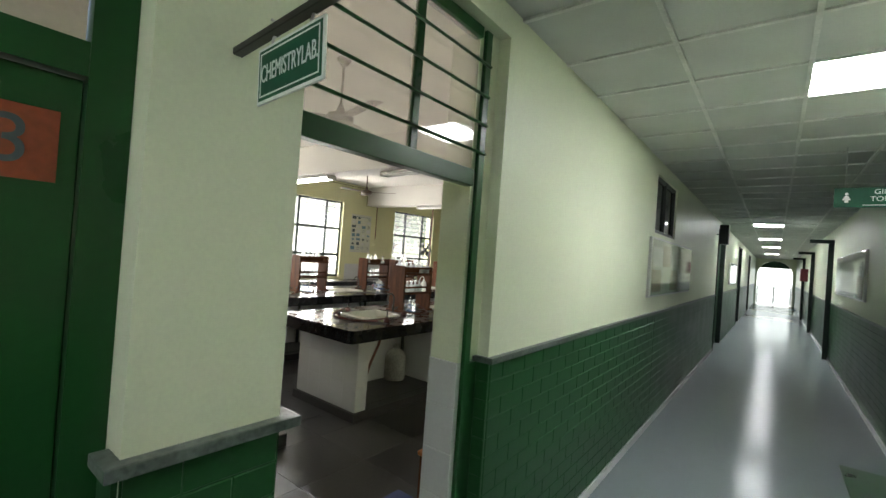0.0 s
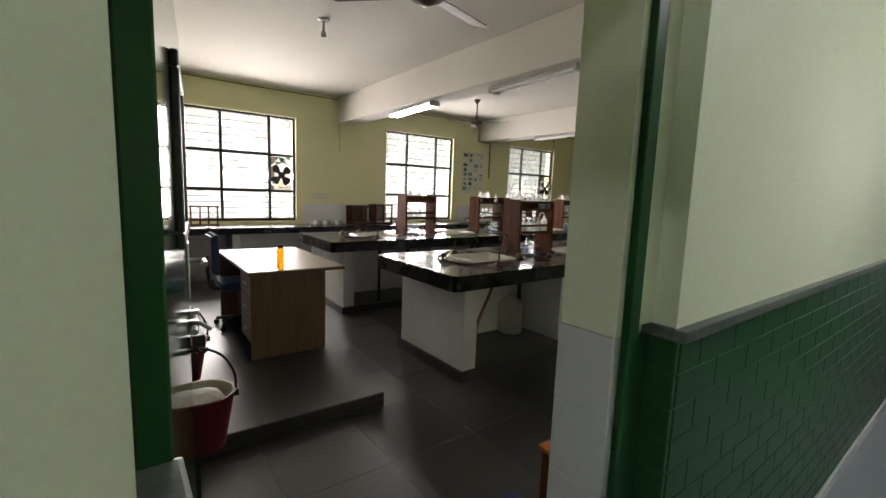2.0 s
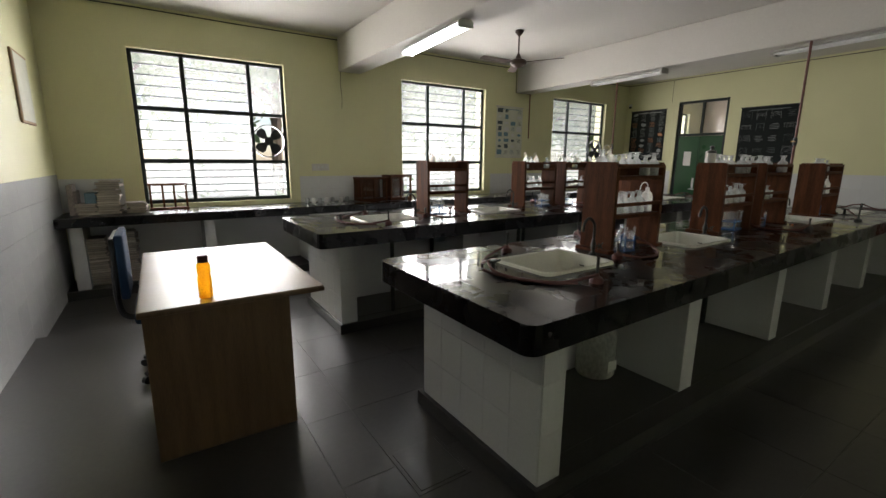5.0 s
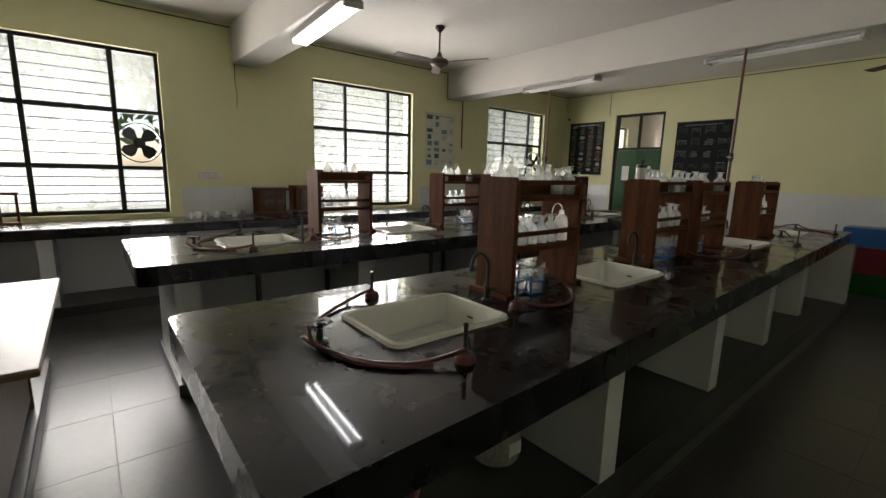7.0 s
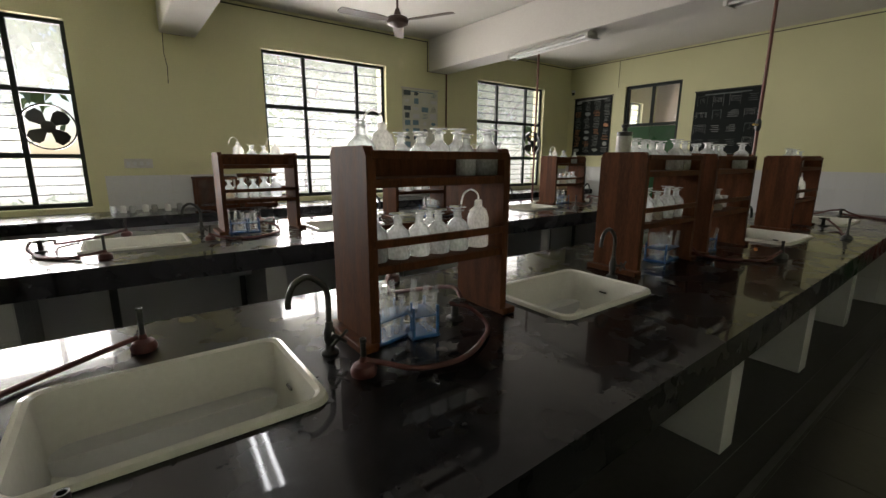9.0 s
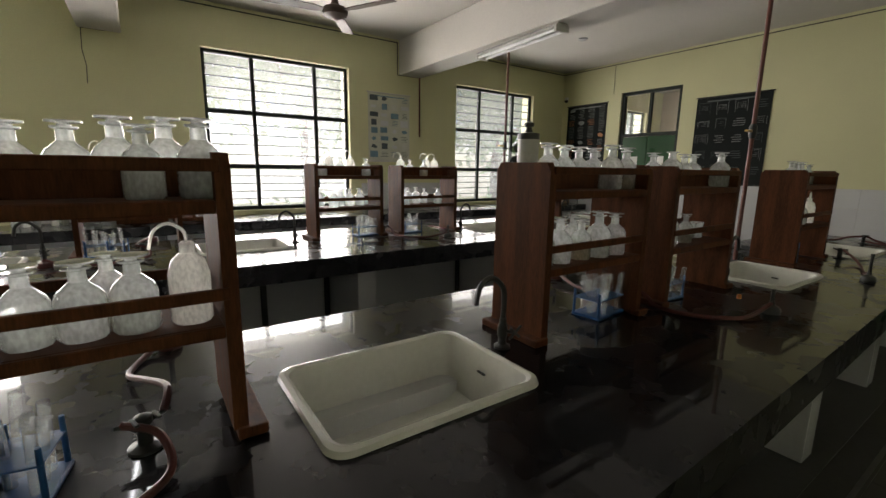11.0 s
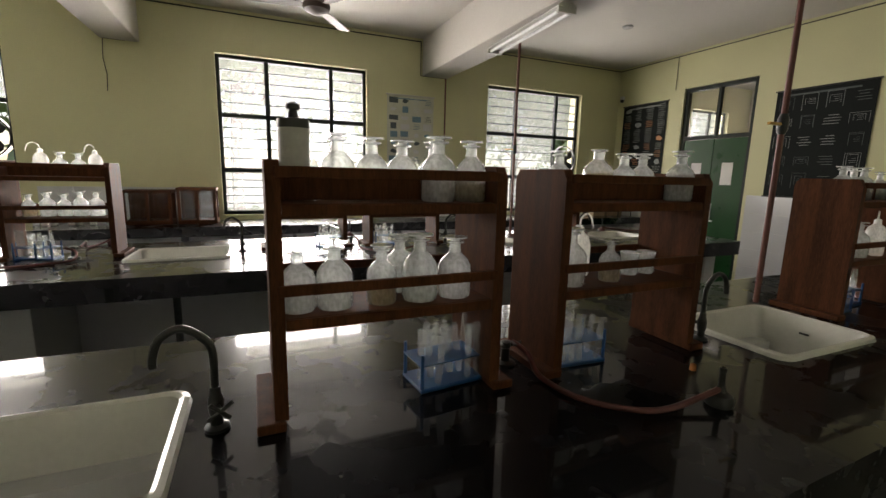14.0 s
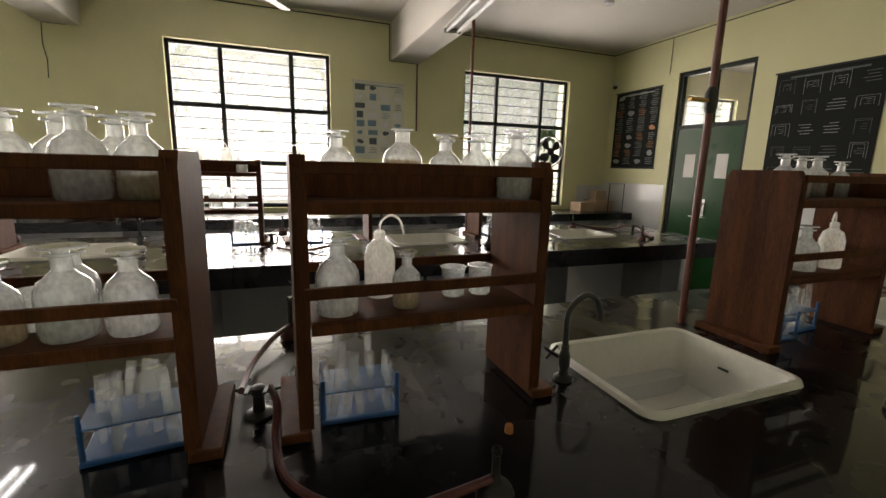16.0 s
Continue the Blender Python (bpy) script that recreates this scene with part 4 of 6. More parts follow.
bl = tagged(part("blue_box", box(B(), (-8.36, 0.93, CZ + 0.1105), (-8.16, 1.03, CZ + 0.235), 0.004), M["ink_blue"]), "faded blue cardboard box on a stack of books", "box")
# small slatted frame before the first window
fr = thing("wooden_stand", (-8.36, 1.73, CZ), "small dark wooden slatted stand on the counter", "stand")
for y in (-0.19, -0.06, 0.06, 0.19):
    part("slat", box(B(), (-0.012, y - 0.012, 0.02), (0.012, y + 0.012, 0.30), 0.002), M["wood"], fr)
for z in (0.0, 0.295):
    part("bar", box(B(), (-0.05, -0.21, z), (0.05, 0.21, z + 0.025), 0.003), M["wood"], fr)
# glass-sided balance cases
for y, l, h in ((4.40, 0.44, 0.36), (4.86, 0.38, 0.39)):
    o = thing("balance_case", (-8.26, y, CZ), "dark wooden balance case with glass sides on the counter", "case", "balance cases")
    part("base", box(B(), (-0.15, -l / 2, 0), (0.15, l / 2, 0.04), 0.003), M["wood"], o)
    part("top", box(B(), (-0.155, -l / 2 - 0.005, h - 0.03), (0.155, l / 2 + 0.005, h), 0.004), M["wood"], o)
    for sx in (-1, 1):
        for sy in (-1, 0, 1):
            part("post", box(B(), (sx * 0.135 - 0.014, sy * (l / 2 - 0.016) - 0.014, 0.04), (sx * 0.135 + 0.014, sy * (l / 2 - 0.016) + 0.014, h - 0.03), 0.002), M["wood"], o)
    p = part("pane", box(B(), (-0.003, -l / 2 + 0.03, 0.041), (0.003, l / 2 - 0.03, h - 0.031)), M["glass"], o)
    p.location.x = 0.138
    part("back_board", box(B(), (-0.14, -l / 2 + 0.02, 0.041), (-0.13, l / 2 - 0.02, h - 0.031)), M["wood"], o)
for k, y in enumerate((3.42, 3.50, 3.58, 3.70, 3.78, 3.9, 4.02)):
    o = tagged(part("small_jar", lathe(B(), [(0.026, 0), (0.03, 0.004), (0.03, 0.06), (0.024, 0.07), (0.024, 0.075)], seg=14), M["powder"] if k % 2 else M["bottle"], None, "", True), "small glass specimen jar on the counter", "jar", "small jars")
    o.matrix_basis = pose(-8.28 + 0.03 * (k % 3), y, CZ)
M["card"] = material("brown_cardboard", (0.34, 0.24, 0.15), 0.85, var=0.1)
for a, b in (((-8.35, 10.38, 0), (-8.1, 10.62, 0.13)), ((-8.40, 10.66, 0), (-8.1, 10.98, 0.16)), ((-8.36, 10.72, 0.1605), (-8.2, 10.92, 0.30))):
    tagged(part("cardboard_box", box(B(), (a[0], a[1], CZ + a[2]), (b[0], b[1], CZ + b[2]), 0.004), M["card"]), "small brown cardboard box at the counter's end", "box", "cardboard boxes")
tagged(part("wire_frame", tube(B(), [(-7.95, 10.75, CZ), (-7.95, 10.75, CZ + 0.42), (-7.95, 11.02, CZ + 0.42), (-7.95, 11.02, CZ)], 0.008, 6, 1), M["black_metal"]), "black bent metal frame standing on the counter", "frame")
tagged(part("red_folder", box(B(), (-6.35, 6.75, ZB), (-6.10, 7.0 - 0.2, ZB + 0.006), 0.001), M["red_paint"]), "thin red folder lying on the bench", "folder")

# ---- the board wall ----
cb = thing("chalkboard", (-4.725, YS, 0), "blue-green chalkboard in a dark wooden frame", "chalkboard")
part("board_surface", box(B(), (-1.0, 0.006, 0.985), (1.0, 0.02, 2.12)), M["board"], cb)
for a, b in (((-1.03, 0.006, 0.955), (1.03, 0.032, 0.985)), ((-1.03, 0.006, 2.12), (1.03, 0.032, 2.15)), ((-1.03, 0.006, 0.986), (-1.0, 0.032, 2.119)), ((1.0, 0.006, 0.986), (1.03, 0.045, 2.119))):
    part("frame_rail", box(B(), a, b, 0.004), M["wood"], cb)
part("chalk_ledge", box(B(), (-0.95, 0.033, 0.965), (0.95, 0.06, 0.977), 0.002), M["wood"], cb)


def hanging_poster(name, o, w, h, mat, inks, rng, label, cat, rows=6, cols=3, kinds=(0, 1, 2)):
    """A flat printed sheet with printed blocks and lines, hung from a rod."""
    tagged(o, label, cat)
    d = 0.004
    part("sheet", box(B(), (-w / 2, 0, -h), (w / 2, d, 0)), mat, o)
    part("hanging_rod", rod(B(), (-w / 2 - 0.015, d, 0.0), (w / 2 + 0.015, d, 0.0), 0.009), M["fixture"] if mat is not M["chart_black"] else M["black_metal"], o)
    part("bottom_rod", rod(B(), (-w / 2 - 0.01, d, -h), (w / 2 + 0.01, d, -h), 0.008), M["fixture"] if mat is not M["chart_black"] else M["black_metal"], o)
    for r in range(rows):
        for c in range(cols):
            cx, cz = -w / 2 + w * (c + 0.5) / cols, -h * (r + 0.7) / (rows + 0.6)
            mt = rng.choice(inks)
            bm = B()
            k = rng.choice(kinds)
            s = w / cols * 0.36
            if k == 0:
                prism(bm, [(cx + s * rng.uniform(0.5, 1) * math.cos(a), cz + s * 0.6 * rng.uniform(0.5, 1) * math.sin(a)) for a in [2 * math.pi * j / 9 for j in range(9)]], 1, d + 0.0005, d + 0.0012)
            elif k == 1:
                for j in range(4):
                    box(bm, (cx - s * rng.uniform(0.5, 1), d + 0.0005, cz + s * 0.6 - j * s * 0.35), (cx + s * rng.uniform(0.4, 1), d + 0.0012, cz + s * 0.6 - j * s * 0.35 - 0.006))
            elif k == 3:
                box(bm, (cx - s * rng.uniform(0.6, 1.2), d + 0.0005, cz - s * rng.uniform(0.4, 0.8)), (cx + s * rng.uniform(0.6, 1.2), d + 0.0012, cz + s * rng.uniform(0.4, 0.8)))
            elif k == 4:
                for f in (1.0, rng.uniform(0.5, 0.85)):
                    p, q, g = s * f * rng.uniform(0.7, 1.1), s * f * rng.uniform(0.5, 1.1), 0.003
                    box(bm, (cx - p, d + 0.0005, cz - q), (cx - p + g, d + 0.0012, cz + q))
                    box(bm, (cx + p - g, d + 0.0005, cz - q), (cx + p, d + 0.0012, cz + q))
                    box(bm, (cx - p + g, d + 0.0005, cz + q - g), (cx + p - g, d + 0.0012, cz + q))
                for j in range(3):
                    box(bm, (cx - s * 0.4, d + 0.0005, cz + s * (0.2 - 0.25 * j)), (cx + s * rng.uniform(0, 0.4), d + 0.0012, cz + s * (0.2 - 0.25 * j) + 0.003))
            else:
                for a in range(2):
                    box(bm, (cx - s + a * 1.9 * s, d + 0.0005, cz - s * 0.6), (cx - s + a * 1.9 * s + 0.006, d + 0.0012, cz + s * 0.6))
                box(bm, (cx - s, d + 0.0013, cz + s * 0.5), (cx + s, d + 0.002, cz + s * 0.5 + 0.006))
            part("print", bm, mt, o)
    bm = B()
    box(bm, (-w * 0.35, d + 0.0005, -h * 0.055), (w * 0.35, d + 0.0012, -h * 0.04))
    part("title_bar", bm, inks[0], o)
    return o


M["chart_dim"] = material("dim_chart_ink", (0.075, 0.095, 0.09), 0.6)
prng = random.Random(21)
M["poster_photo"] = material("grey_green_photo_print", (0.36, 0.38, 0.33), 0.5, tint=(0.10, 0.12, 0.11), scale=4.5, fine=26)
M["poster_grey"] = material("grey_poster_ink", (0.26, 0.27, 0.25), 0.6, var=0.25, scale=9)
pl = thing("wall_chart", (-2.78, YS + 0.004, 2.44), "", "", "wall charts")
hanging_poster("p", pl, 0.82, 0.92, M["poster_photo"], [M["poster_grey"], M["ledge"], M["poster_grey"], M["poster"]], prng, "faded grey printed chart hanging on the board wall", "wall chart", 5, 5, (0, 3, 3))
pw = thing("wall_chart", (XW + 0.004, 7.43, 2.53), "", "", "wall charts", -90)
hanging_poster("p", pw, 0.66, 0.94, M["poster"], [M["ink_blue"], M["ink_dark"], M["tile_white"]], prng, "pale printed wall chart with blue pictures between windows", "wall chart", 8, 4, (0, 1, 3, 3))
ca = thing("wall_chart", (-7.94, YN - 0.004, 2.655), "", "", "wall charts", 180)
hanging_poster("p", ca, 0.84, 1.10, M["chart_black"], [M["chart_ink"], M["chart_ink"], M["chart_orange"]], prng, "black printed wall chart with white and orange drawings", "wall chart", 9, 4, (0, 1, 1, 1))
cbk = thing("wall_chart", (-5.575, YN - 0.004, 2.535), "", "", "wall charts", 180)
hanging_poster("p", cbk, 0.92, 1.20, M["chart_black"], [M["chart_dim"], M["chart_dim"], M["chart_ink"]], prng, "black wall chart with a faint table of white lines", "wall chart", 5, 4, (1, 4, 4))
pf = thing("picture_frame", (-7.52, YS, 1.82), "small framed picture on the board wall", "picture")
part("frame_border", box(B(), (-0.26, 0.002, 0), (0.26, 0.022, 0.62), 0.004), M["card"], pf)
part("picture_sheet", box(B(), (-0.235, 0.022, 0.025), (0.235, 0.025, 0.595)), M["poster"], pf)
ext = thing("fire_extinguisher", (-3.17, YS + 0.10, 1.44), "red fire extinguisher on a dark wall bracket", "fire extinguisher")
part("cylinder", lathe(B(), [(0.06, 0), (0.07, 0.01), (0.07, 0.33), (0.055, 0.37), (0.022, 0.39), (0.02, 0.41)], seg=24), M["red_paint"], ext, "", True)
part("base_ring", lathe(B(), [(0.078, -0.01), (0.078, 0.06), (0.071, 0.06), (0.071, -0.01)], seg=24), M["black_metal"], ext)
part("valve_head", box(B(), (-0.03, -0.02, 0.405), (0.05, 0.02, 0.45), 0.006), M["black_metal"], ext)
part("hose", tube(B(), [(0.04, 0, 0.43), (0.09, 0.02, 0.41), (0.095, 0.04, 0.25), (0.08, 0.05, 0.10)], 0.011, 8), M["black_metal"], ext)
part("label_sheet", box(B(), (-0.03, 0.066, 0.20), (0.03, 0.073, 0.27), 0.001), M["card"], ext, "faded label")
part("bracket", box(B(), (-0.03, -0.10, 0.10), (0.03, -0.068, 0.30), 0.002), M["black_metal"], ext)


def fire_bucket(at, stuff):
    o = thing("fire_bucket", at, "dark red sand bucket with a black bail handle and cream inside", "bucket", "fire buckets")
    bm = B()
    lathe(bm, [(0.10, 0), (0.145, 0.27), (0.152, 0.272), (0.152, 0.282), (0.142, 0.282), (0.138, 0.26), (0.095, 0.02), (0.01, 0.02)], seg=28)
    part("shell", bm, M["red_paint"], o, "", True)
    part("inside", lathe(B(), [(0.1435, 0.2835), (0.1365, 0.279), (0.092, 0.03), (0.01, 0.03)], seg=28, lid=False), M["cream"], o, "cream painted inside", True)
    part("handle", tube(B(), [(-0.15, 0, 0.255), (-0.145, 0, 0.36), (-0.09, 0, 0.46), (0, 0, 0.50), (0.09, 0, 0.46), (0.145, 0, 0.36), (0.15, 0, 0.255)], 0.0065, 8), M["black_metal"], o, "", True)
    for s in (-1, 1):
        part("lug", box(B(), (s * 0.152 - 0.012, -0.015, 0.24), (s * 0.152 + 0.012, 0.015, 0.275), 0.003), M["black_metal"], o)
    if stuff:
        part("crumpled_paper", lathe(B(), [(0.05, 0.2), (0.11, 0.23), (0.08, 0.27), (0.03, 0.285)], seg=9), M["paper"], o, "crumpled white paper inside")
    return o


st = thing("bucket_stand", (-2.68, 0.895, 0), "dark steel stand with hooks for fire buckets", "stand")
part("top_bar", box(B(), (-0.42, -0.022, 0.955), (0.42, 0.022, 1.0), 0.003), M["black_metal"], st)
for x in (-0.40, 0.12):
    part("post", box(B(), (x - 0.02, -0.02, 0.02 if x > 0 else PLAT_Z + 0.012), (x + 0.02, 0.02, 0.954), 0.002), M["black_metal"], st)
    part("foot", box(B(), (x - 0.03, -0.2, 0 if x > 0 else PLAT_Z), (x + 0.03, 0.2, 0.02 if x > 0 else PLAT_Z + 0.012), 0.002), M["black_metal"], st)
for x in (-0.36, 0.38):
    part("hook", tube(B(), [(x, 0, 0.956), (x, 0.0, 0.93), (x, 0.02, 0.92), (x, 0.035, 0.935)], 0.006, 6), M["black_metal"], st)
for x, rz, full in ((-2.35, 80, True), (-3.07, 95, False)):
    fire_bucket((0, 0, 0), full).matrix_basis = pose(x, 0.91, 0.515, 0, 0, rz) @ Matrix.Diagonal((0.8, 0.8, 0.8, 1))

# ---- ceiling things ----
def ceiling_fan(x, y, rz, drop=0.0):
    o = thing("ceiling_fan", (x, y, ZC), "brown three-bladed ceiling fan at rest on a short rod", "ceiling fan", "ceiling fans", rz)
    part("canopy", lathe(B(), [(0.055, -0.002), (0.06, -0.02), (0.03, -0.06), (0.014, -0.075)]), M["fan_brown"], o, "", True)
    part("down_rod", rod(B(), (0, 0, -0.07), (0, 0, -0.36 - drop), 0.011), M["fan_brown"], o)
    part("motor", lathe(B(), [(0.02, -0.30), (0.04, -0.36), (0.10, -0.385), (0.115, -0.41), (0.105, -0.445), (0.06, -0.465), (0.03, -0.48), (0.005, -0.485)], (0, 0, -drop), seg=24), M["fan_brown"], o, "", True)
    for k in range(3):
        b = part("blade", prism(B(), [(0.10, -0.03), (0.2, -0.055), (0.6, -0.065), (0.63, -0.03), (0.62, 0.05), (0.2, 0.055), (0.10, 0.03)], 2, -0.003, 0.003), M["fan_brown"], o)
        b.matrix_basis = pose(0, 0, -0.415 - drop, 0, 0, 120 * k) @ pose(0, 0, 0, 9, 0, 0)
    return o


ceiling_fan(-6.74, 5.985, 28)
ceiling_fan(-2.85, 2.25, 107, 0.09)
ceiling_fan(-3.10, 5.95, 50)
ceiling_fan(-2.9, 9.5, 20)


def tube_light(x0, x1, y, z, lit, rz=-4.0):
    o = thing("tube_light", ((x0 + x1) / 2, y, z), "twin fluorescent tube batten %s under the beam" % ("glowing white" if lit else "switched off"), "tube light", "tube lights", rz)
    h = (x1 - x0) / 2
    part("batten", prism(B(), [(-0.05, 0), (0.05, 0), (0.085, -0.03), (0.08, -0.035), (-0.08, -0.035), (-0.085, -0.03)], 0, -h, h), M["fixture"], o)
    for s in (-1, 1):
        part("fluorescent_tube", rod(B(), (-h + 0.03, s * 0.05, -0.056), (h - 0.03, s * 0.05, -0.056), 0.0135, None, 10), M["tube_on"] if lit else M["tube_off"], o)
        part("end_cap", box(B(), (s * h - 0.03 * (s > 0), -0.08, -0.075), (s * h + 0.03 * (s < 0), 0.08, -0.0355), 0.003), M["fixture"], o)
    return o


tube_light(-6.76, -5.46, 4.20, 2.798, True)
tube_light(-4.40, -3.12, 4.20, 2.798, False)
tube_light(-6.86, -5.60, 7.72, 2.798, False)
tube_light(-4.36, -3.1, 7.72, 2.798, False)
for x, y in ((-6.9, 9.57), (-5.0, 2.42)):
    tagged(part("ceiling_rose", lathe(B(), [(0.06, 0.0), (0.06, -0.012), (0.04, -0.022), (0.02, -0.024)]), M["tile_white"], None, "", True), "round white ceiling rose", "ceiling rose", "ceiling roses").matrix_basis = pose(x, y, ZC - 0.001)
tagged(part("bulb_holder", lathe(B(), [(0.012, -0.025), (0.014, -0.12), (0.026, -0.13), (0.028, -0.18), (0.01, -0.185)]), M["fixture"], None, "", True), "short hanging bulb holder without a bulb", "bulb holder").matrix_basis = pose(-5.0, 2.42, ZC)
# surface wiring
M["cable"] = material("dark_cable", (0.05, 0.045, 0.04), 0.6)
def cable(pts, r=0.006, label="dark surface cable clipped along the wall"):
    return tagged(part("cable", tube(B(), pts, r, 6, 1), M["cable"]), label, "cable", "cables")
cable([(XW + 0.007, YS + 0.05, 3.225), (XW + 0.007, 1.6, 3.235), (XW + 0.007, 2.7, 3.225), (XW + 0.007, 4.08, 3.23)], 0.008)
cable([(XW + 0.007, 4.44, 3.23), (XW + 0.007, 5.8, 3.225), (XW + 0.007, 7.57, 3.23)], 0.008)
cable([(XW + 0.007, 7.96, 3.23), (XW + 0.007, YN - 0.01, 3.235)], 0.008)
cable([(XW + 0.007, YN - 0.007, 3.235), (-6.0, YN - 0.007, 3.23), (-1.5, YN - 0.007, 3.22)], 0.006)
cable([(XW + 0.007, 4.07, 3.225), (XW + 0.007, 4.07, 2.80), (XW + 0.007, 4.26, 2.803)], 0.006)
cable([(XW + 0.006, 4.07, 2.82), (XW + 0.012, 4.06, 2.6), (XW + 0.006, 4.08, 2.45), (XW + 0.007, 4.07, 2.28)], 0.004, "loose cable end hanging on the wall")
cable([(XW + 0.007, 7.565, 3.225), (XW + 0.007, 7.565, 2.80), (XW + 0.007, 7.95, 2.803)], 0.007)
tagged(part("conduit", rod(B(), (XW + 0.013, 7.93, 1.96), (XW + 0.013, 7.93, 2.813), 0.011), M["rust_pipe"]), "red-brown conduit running down the window wall", "conduit")
cable([(-7.42, YN - 0.006, 3.225), (-7.42, YN - 0.006, 2.78)], 0.004)
sw = thing("switch_board", (XW, 3.70, 1.36), "grey switch plate on the window wall", "switch")
part("plate", box(B(), (0.001, -0.13, 0), (0.018, 0.13, 0.10), 0.004), M["fixture"], sw)
for k in range(4):
    part("switch", box(B(), (0.018, -0.11 + 0.06 * k, 0.03), (0.025, -0.08 + 0.06 * k, 0.07), 0.002), M["tile_white"], sw)
cc = thing("cctv_camera", (-8.40, YN - 0.03, 2.78), "small dark dome camera high in the wall corner", "camera")
part("mount", box(B(), (-0.03, -0.02, 0), (0.03, 0.029, 0.05), 0.004), M["tile_white"], cc)
part("dome", lathe(B(), [(0.03, 0), (0.034, -0.02), (0.02, -0.045), (0.005, -0.05)]), M["black_metal"], cc, "", True)
for y in (4.12, 4.75, 6.3):
    o = thing("socket_box", (-5.916 + 0.125, y, 0.66), "white electric socket box under the bench", "socket", "socket boxes")
    part("plate", box(B(), (-0.06, -0.07, 0), (-0.04, 0.07, 0.09), 0.004), M["tile_white"], o)

# painted cabinet against the far wall
cab = thing("painted_cabinet", (-3.05, YN - 0.25, 0), "low metal cabinet painted blue, pink and green", "cabinet")
part("body", box(B(), (-0.38, -0.22, 0), (0.38, 0.24, 0.30), 0.005), M["green_paint"], cab)
part("middle_band", box(B(), (-0.38, -0.22, 0.3005), (0.38, 0.24, 0.66), 0.005), M["red_paint"], cab)
part("top_band", box(B(), (-0.38, -0.22, 0.6605), (0.38, 0.24, 0.92), 0.005), M["blue_plastic"], cab)

# ---- far green door ----
def far_door():
    o = tagged(new("door_2"), "green double-leaf door with a glazed fanlight in a dark frame", "door", kind="structure")
    o.matrix_basis = pose((GD[0] + GD[1]) / 2, YN + 0.06, 0)
    w = (GD[1] - GD[0]) / 2
    bm = B()
    box(bm, (-w, -0.03, 0), (-w + 0.055, 0.03, GD[2]))
    box(bm, (w - 0.055, -0.03, 0), (w, 0.03, GD[2]))
    box(bm, (-w + 0.055, -0.03, GD[2] - 0.05), (w - 0.055, 0.03, GD[2]))
    box(bm, (-w + 0.055, -0.03, 2.06), (w - 0.055, 0.03, 2.11))
    box(bm, (-0.02, -0.025, 2.111), (0.02, 0.025, GD[2] - 0.051))
    part("door_frame", bm, M["win_frame"], o)
    for s in (-1, 1):
        p = part("fanlight_pane", box(B(), (min(s * 0.021, s * (w - 0.056)), -0.003, 2.112), (max(s * 0.021, s * (w - 0.056)), 0.003, GD[2] - 0.052)), M["glass"], o)
        p.visible_shadow = False
        a, b = sorted((s * 0.003, s * (w - 0.058)))
        leaf = part("door_leaf", box(B(), (a, -0.02, 0.01), (b, 0.02, 2.055), 0.003), M["green_paint"], o)
        part("notice", box(B(), (s * 0.22 - 0.075, -0.0225, 1.45), (s * 0.22 + 0.075, -0.0205, 1.74)), M["paper"], leaf, "white paper notice")
        h = part("door_handle", rod(B(), (s * 0.05, -0.05, 1.02), (s * 0.05, -0.05, 1.15), 0.009), M["steel"], leaf)
        part("lock_plate", box(B(), (s * 0.05 - 0.02, -0.024, 0.98), (s * 0.05 + 0.02, -0.0205, 1.19), 0.001), M["steel"], leaf)
    part("bolt", rod(B(), (-0.12, -0.034, 0.96), (0.12, -0.034, 0.96), 0.008), M["steel"], o)
    return o


far_door()
# the next room, seen over the far door
M["pink_wall"] = material("dull_pink_paint", (0.60, 0.50, 0.42), 0.7, var=0.05)
structure("wall_next_room", box(B(), (XW, 14.5, -0.1), (XI, 14.7, ZC + 0.15)), M["pink_wall"], "dull pink painted wall of the room beyond the door", "wall")
structure("ceiling_next_room", box(B(), (XW, YN + 0.21, ZC), (XI, 14.5, ZC + 0.15)), M["ceiling"], "plain ceiling of the room beyond the door", "ceiling")
structure("floor_next_room", box(B(), (XW, YN + 0.21, -0.12), (XI, 14.5, -0.006)), M["kota"], "dark stone floor of the room beyond the door", "floor")
window(7, *WINDOW_BEYOND)

# ---- the doorway from the corridor ----
dr = tagged(new("door_1"), "open green door leaf in a green steel frame with a barred glazed fanlight", "door", kind="structure")
FX0, FX1 = -1.062, -1.015
y0, y1 = DO[0], DO[1] + 0.037
bm = B()
box(bm, (FX0, y0, 0), (FX1, y0 + 0.035, DO[2]), 0.003)
box(bm, (FX1 - 0.02, y1 - 0.068, 0), (FX1, y1 - 0.021, DO[2]), 0.003)
box(bm, (FX0, y0 + 0.035, 2.025), (FX1, y1 - 0.095, 2.10), 0.003)
box(bm, (FX0, y0 + 0.035, DO[2] - 0.05), (FX1, y1 - 0.095, DO[2]), 0.003)
ym = 1.215
box(bm, (FX0 + 0.01, ym - 0.02, 2.1005), (FX1 - 0.01, ym + 0.02, DO[2] - 0.0505), 0.003)
part("door_frame", bm, M["green_paint"], dr)
for z in (2.18, 2.31, 2.44, 2.58):
    part("fanlight_bar", rod(B(), (FX1 + 0.006, y0 + 0.02, z), (FX1 + 0.006, y1 - 0.03, z), 0.007, None, 8), M["green_paint"], dr)
M["dusty_glass"] = glassy("dusty_pane", (0.85, 0.84, 0.80), clear=0.80, milky=(0.75, 0.70, 0.64), blotch=2)
